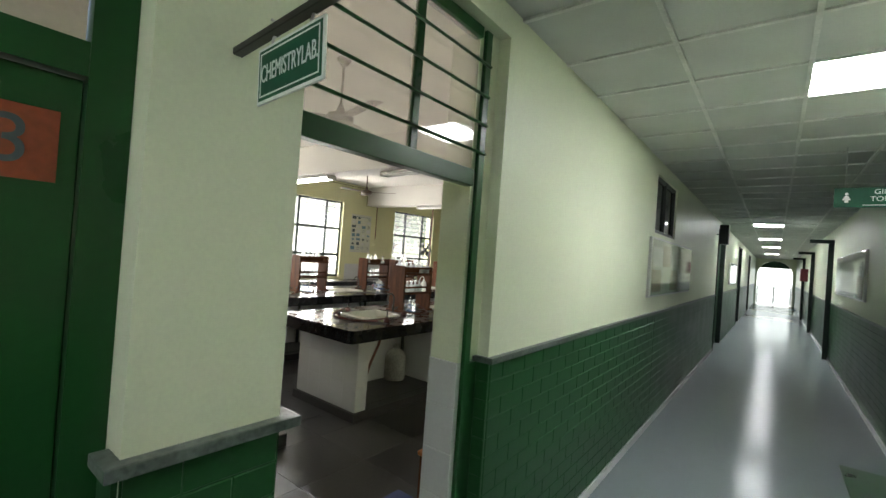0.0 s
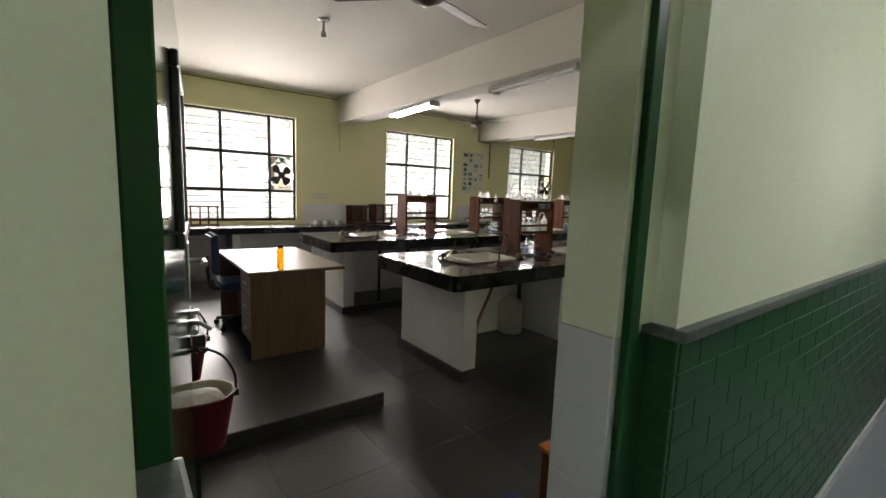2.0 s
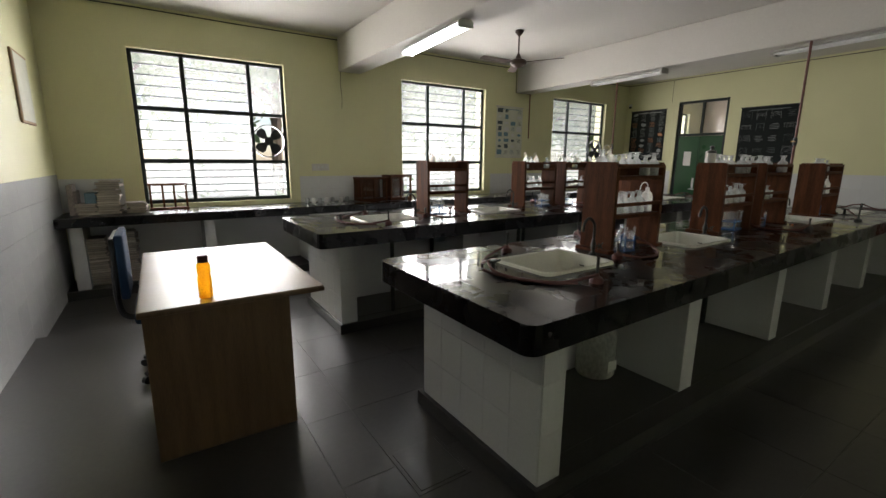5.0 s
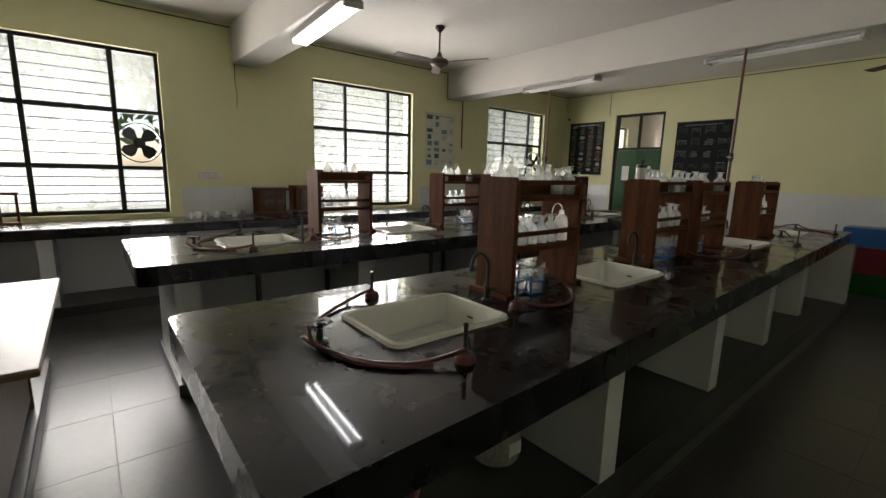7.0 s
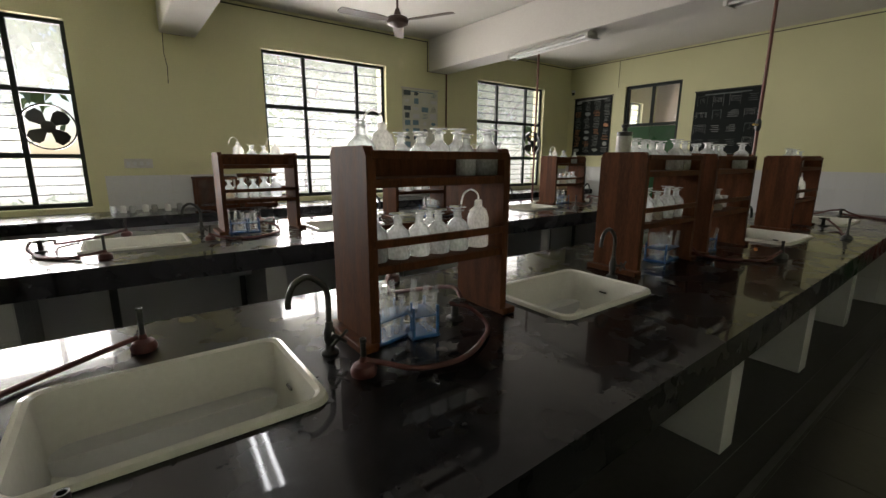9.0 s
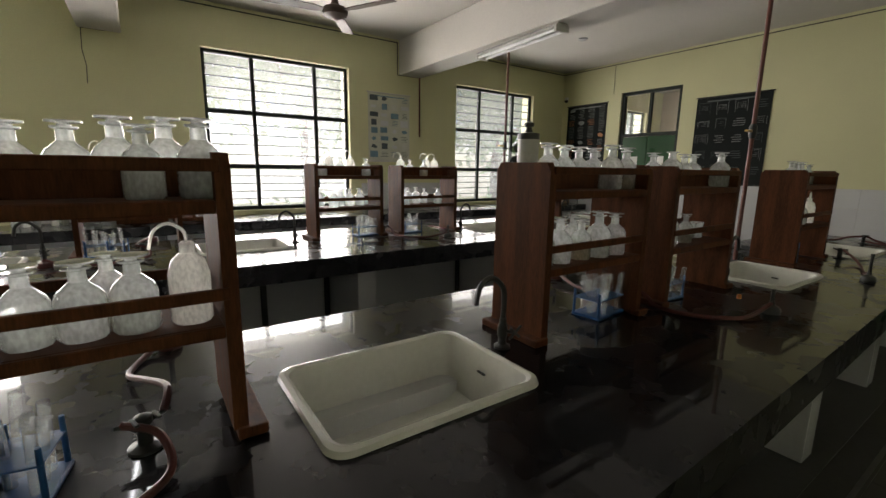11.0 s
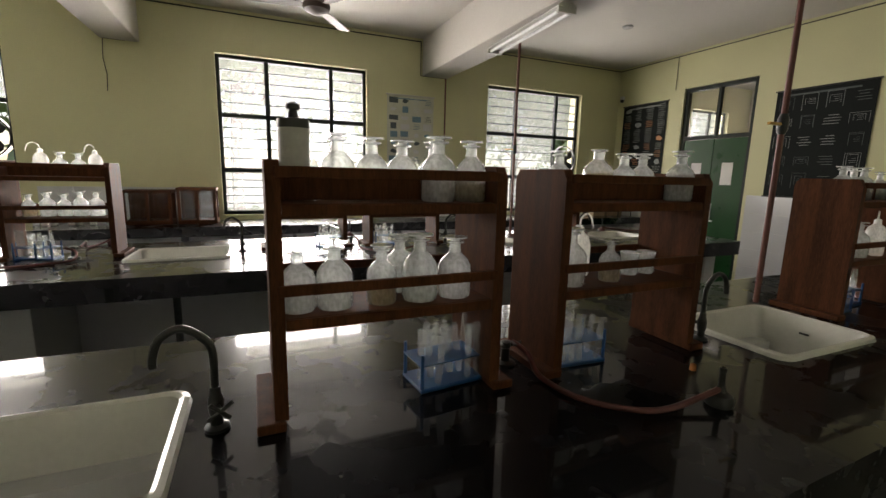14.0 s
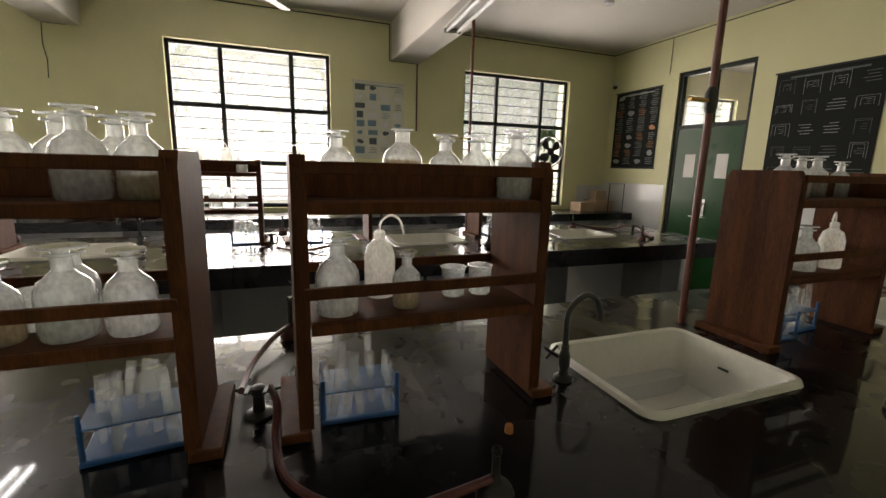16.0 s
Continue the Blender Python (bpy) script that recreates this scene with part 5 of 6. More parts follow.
# opaque pane: the dimness behind the glass is put into its near-black colour
M["painted_dark_glass"] = material("dark_backed_glass", (0.02, 0.03, 0.028), 0.06, var=0.05, bump=0)
for a, b in ((y0 + 0.036, ym - 0.021), (ym + 0.021, y1 - 0.096)):
    p = part("fanlight_pane", box(B(), (FX0 + 0.022, a, 2.101), (FX0 + 0.028, b, DO[2] - 0.051)), M["dusty_glass"], dr)
    p.visible_shadow = False
# the open leaf, swung into the lab
LY0, LY1, LX0, LX1 = 0.0, 0.037, -1.03, -0.005
PX0, PX1, PZ0, PZ1 = -0.655, -0.40, 1.465, 1.765      # the vision pane
bm = B()
box(bm, (LX0, LY0, 0.01), (LX1, LY1, PZ0))
box(bm, (LX0, LY0, PZ0), (PX0, LY1, 1.985))
box(bm, (PX1, LY0, PZ0), (LX1, LY1, 1.985))
box(bm, (PX0, LY0, PZ1), (PX1, LY1, 1.985))
M["door_gloss"] = material("glossy_green_enamel", (0.009, 0.044, 0.015), 0.10, var=0.10, scale=3, bump=0.012, fine=14, spec=0.5)
leaf = part("door_leaf", bm, M["door_gloss"], dr, "glossy dark green leaf")
part("vision_pane", box(B(), (PX0, 0.014, PZ0), (PX1, 0.020, PZ1)), M["painted_dark_glass"], leaf)
bm = B()
for a, b in (((PX0 - 0.03, LY1, PZ0 - 0.03), (PX1 + 0.03, LY1 + 0.014, PZ0)), ((PX0 - 0.03, LY1, PZ1), (PX1 + 0.03, LY1 + 0.014, PZ1 + 0.03)), ((PX0 - 0.03, LY1, PZ0 + 0.0005), (PX0, LY1 + 0.014, PZ1 - 0.0005)), ((PX1, LY1, PZ0 + 0.0005), (PX1 + 0.03, LY1 + 0.014, PZ1 - 0.0005))):
    box(bm, a, b, 0.003)
part("pane_bead", bm, M["black_metal"], leaf, "dark bead round the pane")
part("door_bolt", rod(B(), (LX0 + 0.01, LY1 + 0.016, 1.14), (LX0 + 0.23, LY1 + 0.016, 1.14), 0.009), M["steel"], leaf, "steel sliding bolt")
for x in (LX0 + 0.05, LX0 + 0.17):
    part("bolt_bracket", box(B(), (x - 0.012, LY1, 1.12), (x + 0.012, LY1 + 0.028, 1.16), 0.002), M["steel"], leaf)
part("bolt_knob", rod(B(), (LX0 + 0.11, LY1 + 0.02, 1.14), (LX0 + 0.11, LY1 + 0.06, 1.11), 0.007), M["steel"], leaf)
part("lever_handle", tube(B(), [(LX0 + 0.06, LY1, 1.32), (LX0 + 0.06, LY1 + 0.045, 1.32), (LX0 + 0.14, LY1 + 0.05, 1.32)], 0.008, 8, 1), M["steel"], leaf)
part("lock", box(B(), (LX0 + 0.03, LY1, 1.20), (LX0 + 0.09, LY1 + 0.006, 1.38), 0.002), M["steel"], leaf)

leaf.matrix_basis = pose(FX0, 0.688, 0, 0, 0, -7.0)

# marble ledge on the dado
ZD = 1.225
structure("door_jamb", box(B(), (FX1 - 0.0215, y1 - 0.0205, ZD + 0.031), (FX1 - 0.004, 1.7495, DO[2])), M["corr_wall"], "pale mint plastered jamb beside the door frame", "trim")
structure("door_jamb_dado", box(B(), (FX1 - 0.0215, y1 - 0.0205, 0), (FX1 - 0.004, 1.7495, ZD - 0.001)), M["green_brick"], "green painted brick jamb beside the door frame", "trim")
def ledge(a, b, name="dado_ledge"):
    return structure(name, box(B(), a, b, 0.006, 2), M["ledge"], "grey-green marble ledge on top of the brick dado", "trim")
ledge((XC - 0.075, 0.300, ZD), (XC + 0.035, 0.735, ZD + 0.028))
structure("dado_return", box(B(), (XC - 0.09, 0.323, 0), (XC - 0.001, 0.3345, ZD - 0.001)), M["green_brick"], "green painted brick return of the dado at the pier", "trim")
ledge((XC, 1.735, ZD), (XC + 0.03, 11.2, ZD + 0.03))
ledge((XC - 0.10, 1.735, ZD), (XC - 0.001, 1.78, ZD + 0.03))
ledge((XC, 12.8, ZD), (XC + 0.03, 18.0, ZD + 0.03))
ledge((XC, 19.4, ZD), (XC + 0.03, 25.0, ZD + 0.03))
ledge((XC, 26.4, ZD), (XC + 0.03, YE, ZD + 0.03))
ledge((XR - 0.03, YB, ZD), (XR, 12.65, ZD + 0.03))
ledge((XR - 0.03, 13.85, ZD), (XR, YE, ZD + 0.03))
structure("corridor_skirting", box(box(B(), (XC, 1.78, 0), (XC + 0.022, 11.18, 0.07), 0.003), (XR - 0.02, YB, 0), (XR, YE, 0.07), 0.003), M["tile_white"], "pale skirting along the corridor floor", "baseboard")
# next room's green door, numbered
d3 = tagged(new("door_3"), "closed dark green door with a faded orange number plate", "door", kind="structure")
part("door_frame", box(box(B(), (-1.095, 0.255, 0), (-1.03, 0.333, ZC)), (-1.095, -0.70, 2.02), (-1.03, 0.2545, 2.09)), M["green_paint"], d3)
part("door_leaf", box(B(), (-1.09, -0.69, 0.01), (-1.05, 0.253, 2.015), 0.003), M["green_paint"], d3)
p = part("fanlight_pane", box(B(), (-1.075, -0.69, 2.092), (-1.069, 0.253, ZC)), M["pink_wall"], d3)
M["orange_plate"] = material("faded_orange_paint", (0.26, 0.055, 0.02), 0.6, var=0.15)
pl3 = part("number_plate", box(B(), (-1.0495, 0.05, 1.80), (-1.046, 0.220, 1.94)), M["orange_plate"], d3)


def lettering(text, size, m, mat, parent=None):
    """Raised letters in the built-in font."""
    c = bpy.data.curves.new("lettering", "FONT")
    c.body, c.size, c.extrude, c.align_x, c.align_y = text, size, 0.0006, "CENTER", "CENTER"
    c.materials.append(mat)
    o = new("lettering", c)
    o.matrix_basis = m
    if parent:
        o.parent = parent
    return o


lettering("3", 0.13, pose(-1.045, 0.150, 1.868, 90, 0, 90), M["ink_dark"], pl3)
M["sign_green"] = material("dark_green_sign_enamel", (0.012, 0.085, 0.045), 0.45, var=0.08, spec=0.15)
M["sign_white"] = material("white_sign_paint", (0.75, 0.78, 0.76), 0.5, var=0.04)
sg = thing("hanging_sign", (-0.716, 0.505, 2.077), "green hanging door sign with white lettering and border", "sign", "", 0)
part("panel", box(B(), (-0.118, -0.003, -0.062), (0.118, 0.003, 0.062), 0.001), M["sign_white"], sg)
for s in (-1, 1):
    part("green_face", box(B(), (-0.112, s * 0.0032 - 0.0004, -0.055), (0.112, s * 0.0032 + 0.0004, 0.055)), M["sign_green"], sg)
bm = B()
for a, b in (((-0.105, -0.0048, 0.045), (0.105, -0.0040, 0.048)), ((-0.105, -0.0048, -0.048), (0.105, -0.0040, -0.045)), ((-0.105, -0.0048, -0.0449), (-0.102, -0.0040, 0.0449)), ((0.102, -0.0048, -0.0449), (0.105, -0.0040, 0.0449))):
    box(bm, a, b)
part("white_border", bm, M["sign_white"], sg)
lettering("CHEMISTRYLAB.", 0.043, pose(0, -0.0045, 0, 90, 0, 0) @ Matrix.Diagonal((0.66, 1.25, 1, 1)), M["sign_white"], sg)
part("bracket_bar", box(B(), (-0.222, -0.012, 0.082), (0.16, 0.012, 0.099), 0.002), M["black_metal"], sg)
for x in (-0.07, 0.07):
    part("hook", tube(B(), [(x, 0, 0.055), (x, 0.004, 0.08), (x, 0.016, 0.09), (x, 0.014, 0.112), (x, -0.004, 0.115)], 0.003, 6), M["steel"], sg)
sg.rotation_euler = (0, radians(-4), radians(0))
gs = thing("toilet_sign", (0.70, 5.0, 2.44), "dark green hanging sign with white lettering and an arrow", "sign")
part("panel", box(B(), (-0.27, -0.005, -0.085), (0.27, 0.005, 0.085), 0.002), M["sign_green"], gs)
lettering("GIRLS", 0.058, pose(0.05, -0.006, 0.045, 90, 0, 0), M["sign_white"], gs)
lettering("TOILET", 0.058, pose(0.05, -0.006, -0.015, 90, 0, 0), M["sign_white"], gs)
bm = B()
box(bm, (-0.09, -0.0068, -0.068), (0.15, -0.0056, -0.062))
prism(bm, [(0.15, -0.076), (0.175, -0.065), (0.15, -0.054)], 1, -0.0068, -0.0056)
part("arrow", bm, M["sign_white"], gs)
bm = B()
prism(bm, [(-0.19 + 0.012 * math.cos(radians(a)), 0.03 + 0.012 * math.sin(radians(a))) for a in range(0, 360, 30)], 1, -0.0066, -0.0056)
prism(bm, [(-0.2, 0.014), (-0.18, 0.014), (-0.162, -0.022), (-0.178, -0.022), (-0.178, -0.042), (-0.202, -0.042), (-0.202, -0.022), (-0.218, -0.022)], 1, -0.0066, -0.0056)
part("symbol", bm, M["sign_white"], gs)
for x in (-0.2, 0.2):
    part("hanger", rod(B(), (x, 0, 0.08), (x, 0, ZK - 2.44 + 0.02), 0.004, None, 6), M["steel"], gs)

# high corridor window, notice boards, loudspeaker
hw = tagged(new("window_4"), "small dark framed high window in the corridor wall", "window", kind="structure")
bm = B()
for a, b in ((4.97, 5.02), (6.05, 6.10), (5.52, 5.55)):
    box(bm, (XC - 0.07, a, 2.10), (XC - 0.02, b, 2.72), 0.003)
for a, b in ((2.10, 2.14), (2.68, 2.72)):
    box(bm, (XC - 0.068, 5.02, a), (XC - 0.022, 6.05, b), 0.003)
part("window_frame", bm, M["black_metal"], hw)
# the dim room behind is painted into this pane's colour
part("pane", box(B(), (XC - 0.05, 5.01, 2.13), (XC - 0.045, 6.06, 2.69)), M["painted_dark_glass"], hw)


def notice_board(x, y0, y1, z0, z1, face, label):
    o = thing("notice_board", (x, (y0 + y1) / 2, z0), label, "notice board", "notice boards")
    h = (y1 - y0) / 2
    s = face
    part("frame_border", box(B(), (0, -h, 0), (s * 0.03, h, z1 - z0), 0.004), M["steel"], o)
    rng = random.Random(int(y0 * 10))
    part("backing", box(B(), (s * 0.0305, -h + 0.025, 0.025), (s * 0.033, h - 0.025, z1 - z0 - 0.025)), M["poster"], o)
    for r in range(2):
        for c in range(5):
            w = 2 * (h - 0.05) / 5
            ya = -h + 0.05 + c * w
            za = 0.05 + r * (z1 - z0 - 0.08) / 2
            part("notice_sheet", box(B(), (s * 0.0335, ya + 0.01, za), (s * 0.0345, ya + w - 0.02, za + (z1 - z0) / 2 - 0.06 - rng.uniform(0, 0.05))), rng.choice([M["paper"], M["paper"], M["poster"], M["card"]]), o)
    part("glass_cover", box(B(), (s * 0.038, -h + 0.02, 0.02), (s * 0.041, h - 0.02, z1 - z0 - 0.02)), M["glass"], o)
    return o


notice_board(XC, 4.75, 7.28, 1.42, 2.045, 1, "glazed notice board with faded papers on the corridor wall")
notice_board(XC, 14.4, 16.6, 1.42, 2.04, 1, "glazed notice board with faded papers on the corridor wall")
notice_board(XR, 8.2, 11.6, 1.47, 2.2, -1, "pale framed notice board on the corridor wall")
sp = thing("loudspeaker", (-0.806, 10.6, 2.32), "black wall loudspeaker on a bracket", "loudspeaker")
part("cabinet", box(B(), (-0.08, -0.1, 0), (0.08, 0.1, 0.40), 0.012), M["black_metal"], sp)
part("bracket", rod(B(), (-0.139, 0, 0.2), (-0.07, 0, 0.2), 0.012), M["black_metal"], sp)
# dark doors further along
x = XC
for i, (y, w) in enumerate(((11.2, 1.6), (18.0, 1.4), (25.0, 1.4))):
    o = tagged(new("door_%d" % (4 + i)), "dark green closed corridor door", "door", kind="structure")
    part("door_leaf", box(B(), (x - 0.12, y, 0.005), (x - 0.08, y + w, 2.699)), M["green_paint"], o)
    part("door_frame", box(B(), (x - 0.079, y + 0.001, 0), (x + 0.02, y + 0.06, 2.69)), M["win_frame"], o)
    part("door_frame", box(B(), (x - 0.079, y + w - 0.06, 0), (x + 0.02, y + w - 0.001, 2.69)), M["win_frame"], o)
for i, y in enumerate((12.7, 18.5, 24.0)):
    o = tagged(new("door_%d" % (8 + i)), "dark open door edge on the corridor's far side", "door", kind="structure")
    part("door_leaf", box(B(), (XR - 0.10, y, 0.005), (XR - 0.005, y + 0.06, 2.55), 0.003), M["win_frame"], o)
    part("door_hood", box(B(), (XR - 0.42, y, 2.551), (XR - 0.005, y + 0.1, 2.63), 0.003), M["win_frame"], o)
mt = tagged(part("door_mat", box(B(), (0.63, 4.2, 0.0), (1.0, 5.60, 0.012), 0.004), M["green_paint"]), "dark green door mat on the corridor floor", "door mat")
rb = thing("red_box", (0.88, 20.5, 1.65), "red wall box in the corridor", "box")
part("body", box(B(), (-0.1, -0.2, 0), (0.119, 0.2, 0.45), 0.01), M["red_paint"], rb)

# corridor ceiling: grid bars, tiles and light panels
bm = B()
xs, step = [-0.39, 0.16, 0.71], 0.55
y = YB + 0.02
while y < YE:
    box(bm, (XC - 0.02, y - 0.012, ZK), (XR, y + 0.012, ZK + 0.0295))
    y += step
for x in xs:
    box(bm, (x - 0.012, YB, ZK - 0.001), (x + 0.012, YE, ZK + 0.028))
M["grid"] = material("white_ceiling_grid", (0.72, 0.72, 0.70), 0.5)
structure("ceiling_grid", bm, M["grid"], "white metal grid of the suspended ceiling", "ceiling grid")
M["tile_ceiling"] = material("mineral_ceiling_tile", (0.60, 0.61, 0.59), 0.85, var=0.05, scale=3, fine=160, bump=0.12)
bm = B()
rng = random.Random(3)
LIGHTS = [(0.16, 2.96), (-0.39, -1.99), (-0.39, 11.76), (-0.39, 16.16), (-0.39, 20.56), (-0.39, 26.61)]
y = YB + 0.02 - step
while y < YE:
    for a, b in zip([XC - 0.02] + xs, xs + [XR]):
        if any(abs(y - ly) < 0.25 and abs(a - lx) < 0.1 for lx, ly in LIGHTS):
            continue
        d = rng.uniform(0, 0.006)
        v = [bm.verts.new(p) for p in ((a + 0.012, y + 0.012, ZK + 0.008 + d), (b - 0.012, y + 0.012, ZK + 0.008 + rng.uniform(0, 0.006)), (b - 0.012, y + step - 0.012, ZK + 0.008 + rng.uniform(0, 0.006)), (a + 0.012, y + step - 0.012, ZK + 0.008 + d))]
        bm.faces.new(v)
    y += step
structure("ceiling_tiles", bm, M["tile_ceiling"], "square white mineral tiles of the corridor ceiling", "ceiling")
M["panel_on"] = emitting("lit_panel", (0.96, 0.98, 1.0), 13.0)
for lx, ly in LIGHTS:
    o = thing("panel_light", (lx + 0.275, ly + 0.275, ZK), "square glowing white ceiling light panel", "ceiling light", "ceiling lights")
    part("diffuser", box(B(), (-0.262, -0.262, 0.004), (0.262, 0.262, 0.02)), M["panel_on"], o)
# far arch to the open air
bm = B()
box(bm, (XC - 0.3, YE, -0.1), (-0.85, YE + 0.25, ZC))
box(bm, (0.91, YE, -0.1), (XR + 0.2, YE + 0.25, ZC))
pts = [(0.91, ZC), (0.91, 1.85)] + [(0.03 + 0.88 * math.cos(radians(a)), 1.85 + 0.88 * math.sin(radians(a))) for a in range(15, 180, 15)] + [(-0.85, 1.85), (-0.85, ZC)]
prism(bm, pts, 1, YE, YE + 0.25)
structure("wall_corridor_end", bm, M["corr_wall"], "painted end wall with an arched opening", "wall")
bal = thing("balustrade", (0, YE, 0), "white slatted balustrade across the arch", "balustrade")
for k in range(12):
    part("slat", box(B(), (-0.84, 0.1, 0.1 + 0.09 * k), (0.90, 0.13, 0.15 + 0.09 * k)), M["tile_white"], bal)
for x in (-0.8, 0.03, 0.86):
    part("post", box(B(), (x - 0.03, 0.131, 0), (x + 0.03, 0.16, 1.2)), M["tile_white"], bal)

fan = [(0.03 + 0.875 * math.cos(radians(a)), 1.85 + 0.875 * math.sin(radians(a))) for a in range(30, 151, 15)]
structure("corridor_arch_infill", prism(B(), fan, 1, YE + 0.1, YE + 0.14), M["green_paint"], "dark green panel filling the top of the arch", "panel")
structure("backdrop", box(B(), (-8, YE + 14, -3), (8, YE + 14.1, 7)), emitting("bright_open_air", (0.95, 1.0, 0.93), 0.7), "hazy bright daylight beyond the corridor's arch", "backdrop")

# ---- stool just inside the door ----
M["stool_orange"] = material("orange_varnished_wood", (0.42, 0.13, 0.03), 0.4, var=0.15)
M["deep_blue"] = material("deep_blue_plastic", (0.012, 0.03, 0.16), 0.4, var=0.1)
low = thing("plastic_stool", (-1.60, 1.95, 0), "low deep blue plastic stool beside the wooden stool", "stool")
part("seat", box(B(), (-0.15, -0.13, 0.185), (0.15, 0.13, 0.212), 0.012, 2), M["deep_blue"], low, "", True)
part("seat_rim", box(B(), (-0.145, -0.125, 0.16), (0.145, 0.125, 0.1845), 0.006), M["deep_blue"], low)
for x in (-1, 1):
    for yy in (-1, 1):
        part("leg", rod(B(), (x * 0.14, yy * 0.12, 0), (x * 0.115, yy * 0.10, 0.161), 0.014, 0.018), M["deep_blue"], low)
stl = thing("wooden_stool", (-1.50, 2.29, 0), "orange varnished wooden stool just inside the doorway", "stool")
part("seat", box(B(), (-0.16, -0.16, 0.44), (0.16, 0.16, 0.47), 0.006), M["stool_orange"], stl)
for sx in (-1, 1):
    for sy in (-1, 1):
        part("leg", box(B(), (sx * 0.13 - 0.018, sy * 0.13 - 0.018, 0), (sx * 0.13 + 0.018, sy * 0.13 + 0.018, 0.439), 0.003), M["wood"], stl)
    part("stretcher", box(B(), (sx * 0.13 - 0.008, -0.111, 0.16), (sx * 0.13 + 0.008, 0.111, 0.19), 0.002), M["wood"], stl)

# ---- outside: ground, trees, hedge, a low building ----
structure("ground", box(B(), (-400, -300, -0.6), (XW - 0.30, 400, -0.4)), M["soil"], "dry grass ground outside the windows", "ground")
structure("sunshade", box(B(), (XW - 0.9, YS - 0.2, 2.92), (XW - 0.281, YN + 0.2, 3.02)), M["concrete"], "concrete sunshade slab above the windows", "sunshade")


def tree(at, h, rad, seed):
    rng = random.Random(seed)
    o = thing("tree", at, "leafy green tree outside the windows", "tree", "trees")
    bm = B()
    tube(bm, [(0, 0, 0), (rng.uniform(-.1, .1), 0, h * 0.25), (0.1, 0.1, h * 0.5)], 0.16, 8, 3)
    tips = []
    for k in range(8):
        a = rng.uniform(0, 6.28)
        z0 = h * rng.uniform(0.25, 0.5)
        e = Vector((rad * 0.7 * math.cos(a), rad * 0.7 * math.sin(a), h * rng.uniform(0.45, 0.85)))
        tube(bm, [(0.05, 0.05, z0), tuple(e * 0.5 + Vector((0, 0, z0 * 0.5))), tuple(e)], 0.05, 5, 3)
        tips.append(e)
    part("trunk", bm, M["bark"], o)
    vs, fs = [], []
    for k in range(3200):
        c = rng.choice(tips) + Vector((rng.gauss(0, rad * 0.28), rng.gauss(0, rad * 0.28), rng.gauss(0, h * 0.10)))
        s = rng.uniform(0.14, 0.30)
        u = Vector((rng.gauss(0, 1), rng.gauss(0, 1), rng.gauss(0, 1))).normalized()
        v = u.orthogonal().normalized()
        i = len(vs)
        vs += [c - u * s, c + v * s * 0.45, c + u * s, c - v * s * 0.45]
        fs.append((i, i + 1, i + 2, i + 3))
    me = bpy.data.meshes.new("crown")
    me.from_pydata([tuple(v) for v in vs], [], fs)
    me.materials.append(M["leaf"])
    cr = new("crown", me)
    cr.parent = o
    tagged(cr, kind="stuff")
    return o


for k, (x, y, h, r) in enumerate(((-15, 0.0, 7.5, 2.6), (-17, 5.0, 8.5, 2.6), (-21, 10.0, 9, 3.2), (-16, 16, 7.5, 2.8), (-24, 19, 9, 3.5), (-19, 27, 8, 3.2), (-23, -2, 9, 3.4))):
    tree((x, y, -0.4), h, r, 60 + k)
rng = random.Random(9)
vs, fs = [], []
for k in range(9000):
    c = Vector((-13 + rng.gauss(0, 0.35), rng.uniform(-6, 34), -0.4 + abs(rng.gauss(0, 0.45))))
    s = rng.uniform(0.06, 0.15)
    u = Vector((rng.gauss(0, 1), rng.gauss(0, 1), rng.gauss(0, 1))).normalized()
    v = u.orthogonal().normalized()
    i = len(vs)
    vs += [c - u * s, c + v * s * 0.5, c + u * s, c - v * s * 0.5]
    fs.append((i, i + 1, i + 2, i + 3))
me = bpy.data.meshes.new("hedge")
me.from_pydata([tuple(v) for v in vs], [], fs)
me.materials.append(M["leaf"])
tagged(new("hedge", me), "low clipped green hedge outside", "hedge", kind="stuff")
structure("boundary_wall", box(B(), (-27.2, -30, -0.4), (-27, 60, 1.3)), M["concrete"], "pale boundary wall across the grounds", "wall")

# ---- pieces: floor slabs, wall tiles, bricks (last) ----
def pieces(name, parent, cells, mat, thick_axis, bevel=0.0015):
    """One object for each cell; alike sizes share a mesh."""
    cache = {}
    for a, b in cells:
        s = tuple(round(q - p, 4) for p, q in zip(a, b))
        if s not in cache:
            bm = B()
            box(bm, (0, 0, 0), s, bevel)
            cache[s] = mesh_of(name, bm, mat)
        o = new(name, cache[s])
        o.parent = parent
        o.location = a


floor_ob, wall_s, wall_n, wall_w, wall_e = (bpy.data.objects[n] for n in ("floor", "wall_south", "wall_north", "wall_west", "wall_east"))
cells = []
S = 0.60
x = XW
while x < XI - 0.01:
    y = YS
    while y < YN - 0.01:
        cells.append(((x + 0.001, y + 0.001, -0.0065), (min(x + S, XI) - 0.001, min(y + S, YN) - 0.001, 0.0)))
        y += S
    x += S
pieces("stone_slab", floor_ob, cells, M["kota"], 2, 0.0006)
cells = []
TH, TW = 0.2225, 0.30
x = XW + 0.001
while x < XI - 0.01:
    for r in range(6):
        cells.append(((x + 0.0005, YS - 0.004, r * TH + 0.0005), (min(x + TW, XI) - 0.0005, YS + 0.005, (r + 1) * TH - 0.0005)))
    x += TW
pieces("wall_tile", wall_s, cells, M["tile_white"], 1, 0.0008)
cells = []
x = GD[1] + 0.04
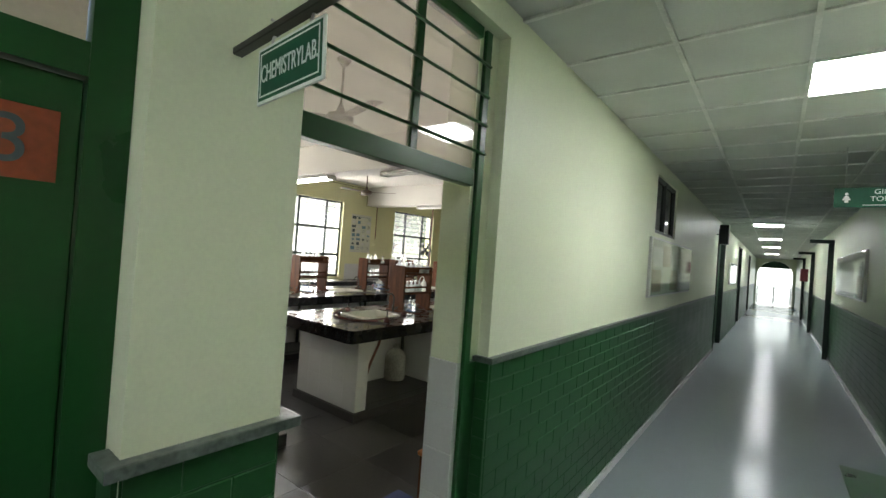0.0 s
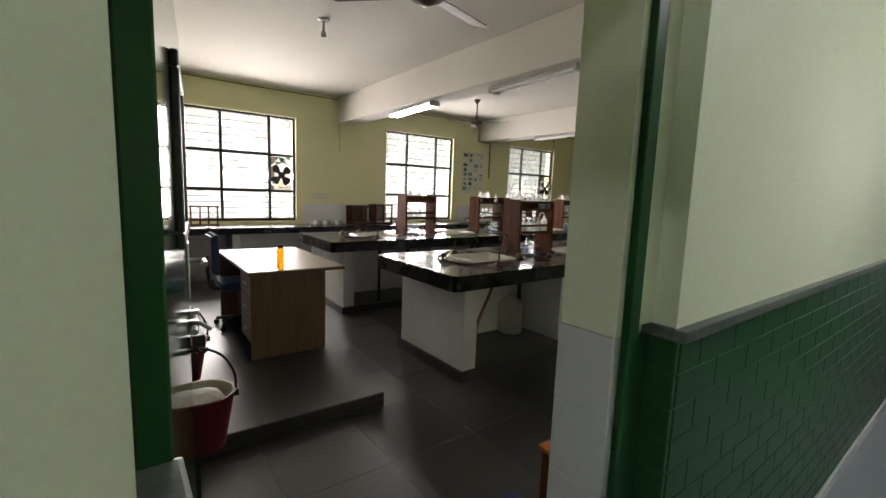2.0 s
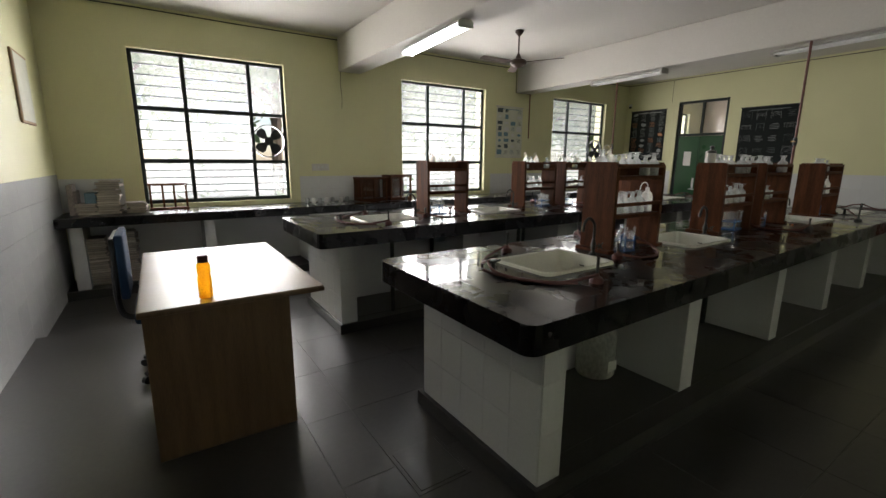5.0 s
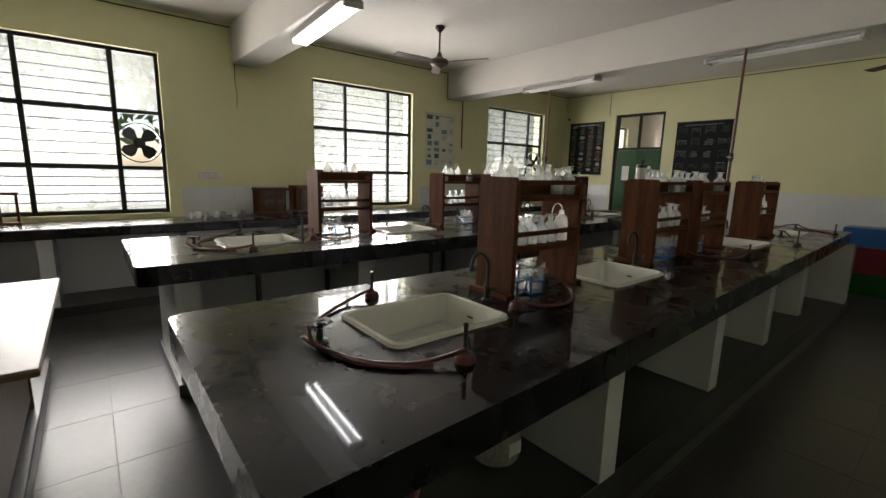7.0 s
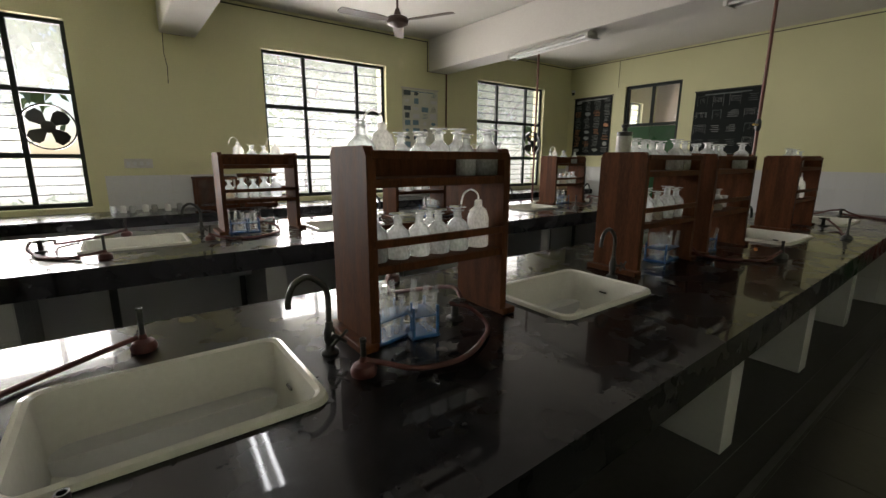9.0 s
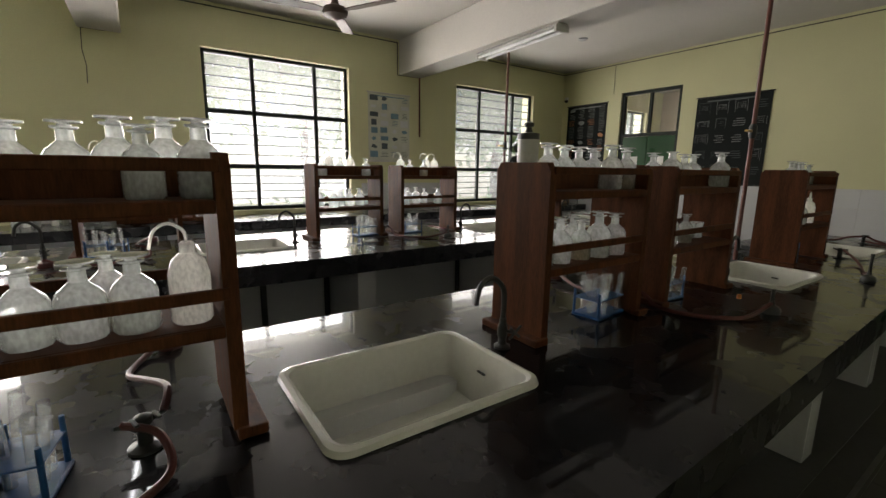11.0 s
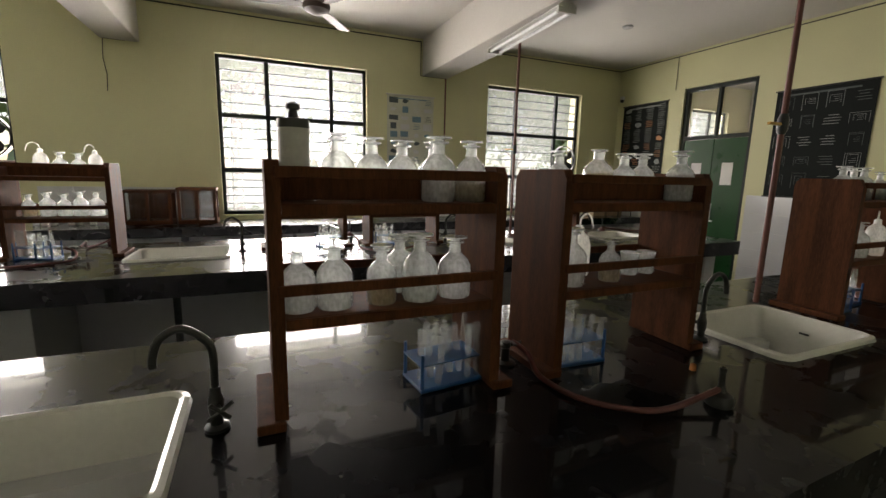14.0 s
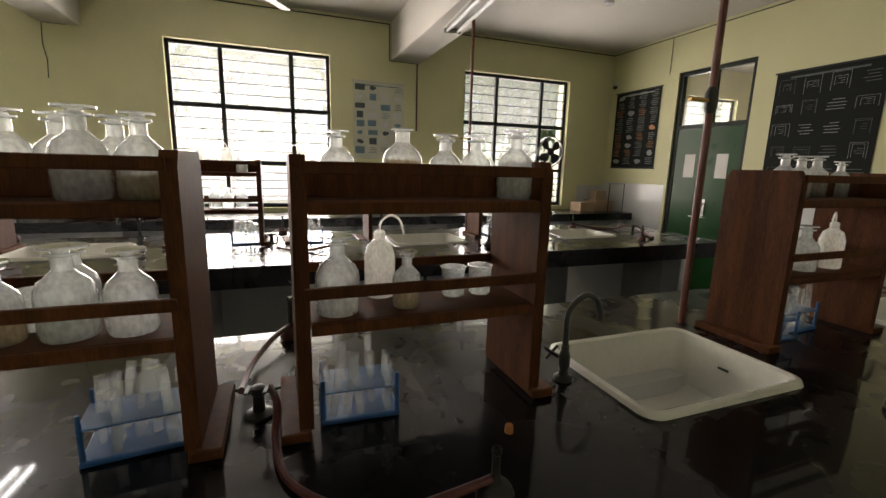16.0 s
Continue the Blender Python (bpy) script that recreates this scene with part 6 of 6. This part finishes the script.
while x < XI - 0.01:
    for r in range(6):
        cells.append(((x + 0.0005, YN - 0.005, r * TH + 0.0005), (min(x + TW, XI) - 0.0005, YN + 0.004, (r + 1) * TH - 0.0005)))
    x += TW
x = XW + 0.001
while x < GD[0] - 0.1:
    for r in range(6):
        cells.append(((x + 0.0005, YN - 0.005, r * TH + 0.0005), (min(x + TW, GD[0] - 0.04) - 0.0005, YN + 0.004, (r + 1) * TH - 0.0005)))
    x += TW
pieces("wall_tile", wall_n, cells, M["tile_white"], 1, 0.0008)
cells = []
y = YS + 0.006
while y < YN - 0.02:
    y2 = min(y + TW, YN - 0.006)
    if not any(a - 0.02 < y2 and b + 0.02 > y for a, b in WINDOWS):
        for r in range(2):
            cells.append(((XW - 0.004, y + 0.0005, CZ + 0.0005 + r * 0.19), (XW + 0.005, y2 - 0.0005, CZ + (r + 1) * 0.19 - 0.0005)))
    y = y2
pieces("wall_tile", wall_w, cells, M["tile_white"], 0, 0.0008)
# tiled inner reveal of the doorway
cells = []
for r in range(6):
    cells.append(((XI - 0.012, y1 - 0.093, r * 0.205 + 0.0008), (FX1 - 0.022, 1.7495, (r + 1) * 0.205 - 0.0008)))
structure("door_reveal", box(B(), (XI - 0.008, y1 - 0.089, 1.231), (FX1 - 0.022, 1.7495, DO[2] - 0.001)), M["corr_wall"], "pale painted inner reveal of the doorway", "wall")
pieces("wall_tile", wall_e, cells, M["tile_white"], 1, 0.0015)
# brick dado of the corridor wall
BH, BL = 0.0875, 0.23


def brick_cells(x0, x1, ya, yb, z0=0.0, zt=ZD, along=1):
    out = []
    for r in range(14):
        y = ya - (BL / 2 if r % 2 else 0)
        while y < yb - 0.005:
            p, q = max(y, ya), min(y + BL, yb)
            if q - p > 0.02:
                lo, hi = z0 + r * BH + 0.002, z0 + (r + 1) * BH - 0.002
                if hi <= zt + 0.001:
                    out.append(((x0, p + 0.001, lo), (x1, q - 0.001, hi)) if along else ((p + 0.002, x0, lo), (q - 0.002, x1, hi)))
            y += BL
    return out


near = brick_cells(XC - 0.02, XC + 0.009, 0.340, 0.687) + brick_cells(XC - 0.02, XC + 0.009, 1.765, 5.2)
pieces("brick", wall_e, near, M["green_brick"], 0, 0.0025)
pieces("brick", wall_e, brick_cells(1.745, 1.7643, FX1 - 0.008, XC + 0.009, 0, ZD, 0), M["green_brick"], 1, 0.003)
structure("dado_backing", box(box(B(), (XC - 0.01, 1.77, 0), (XC + 0.005, 11.19, ZD - 0.001)), (XC - 0.01, 0.336, 0), (XC + 0.005, 0.689, ZD - 0.001)), M["joint"], "green painted joints of the brick dado", "wall")
structure("dado_jamb", box(B(), (FX1 - 0.010, 1.7482, 0), (XC + 0.005, 1.763, ZD - 0.001)), M["joint"], "green painted joints of the doorway's brick jamb", "wall")


def quick_boxes(name, cells, mat, parent):
    vs, fs = [], []
    for a, b in cells:
        i = len(vs)
        vs += [(x, y, z) for x in (a[0], b[0]) for y in (a[1], b[1]) for z in (a[2], b[2])]
        fs += [tuple(i + k for k in f) for f in ((0, 1, 3, 2), (4, 6, 7, 5), (0, 4, 5, 1), (2, 3, 7, 6), (0, 2, 6, 4), (1, 5, 7, 3))]
    me = bpy.data.meshes.new(name)
    me.from_pydata(vs, [], fs)
    me.materials.append(mat)
    o = new(name, me)
    o.parent = parent
    return tagged(o, kind="stuff")


quick_boxes("far_bricks", brick_cells(XC - 0.02, XC + 0.009, 5.205, 11.19) + brick_cells(XC - 0.02, XC + 0.009, 12.82, 17.98) + brick_cells(XC - 0.02, XC + 0.009, 19.42, 24.98) + brick_cells(XC - 0.02, XC + 0.009, 26.42, YE), M["green_brick"], wall_e)
quick_boxes("side_bricks", brick_cells(XR - 0.009, XR + 0.02, YB, YE), M["green_brick"], bpy.data.objects["wall_corridor_side"])

# the corridor runs at a slight angle to the lab
swing = Matrix.Translation((XC, 1.765, 0)) @ pose(0, 0, 0, 0, 0, 0.7) @ Matrix.Translation((-XC, -1.765, 0))
CORRIDOR = ("wall_east", "wall_corridor", "corridor_", "dado_", "window_4", "notice_board", "loudspeaker", "door_4", "door_5", "door_6", "door_8", "door_9", "door_10",
            "door_mat", "red_box", "ceiling_grid", "door_reveal", "ceiling_tiles", "panel_light", "balustrade", "toilet_sign")
for o in list(scene.objects):
    if o.parent is None and o.name.startswith(CORRIDOR):
        o.matrix_basis = swing @ o.matrix_basis
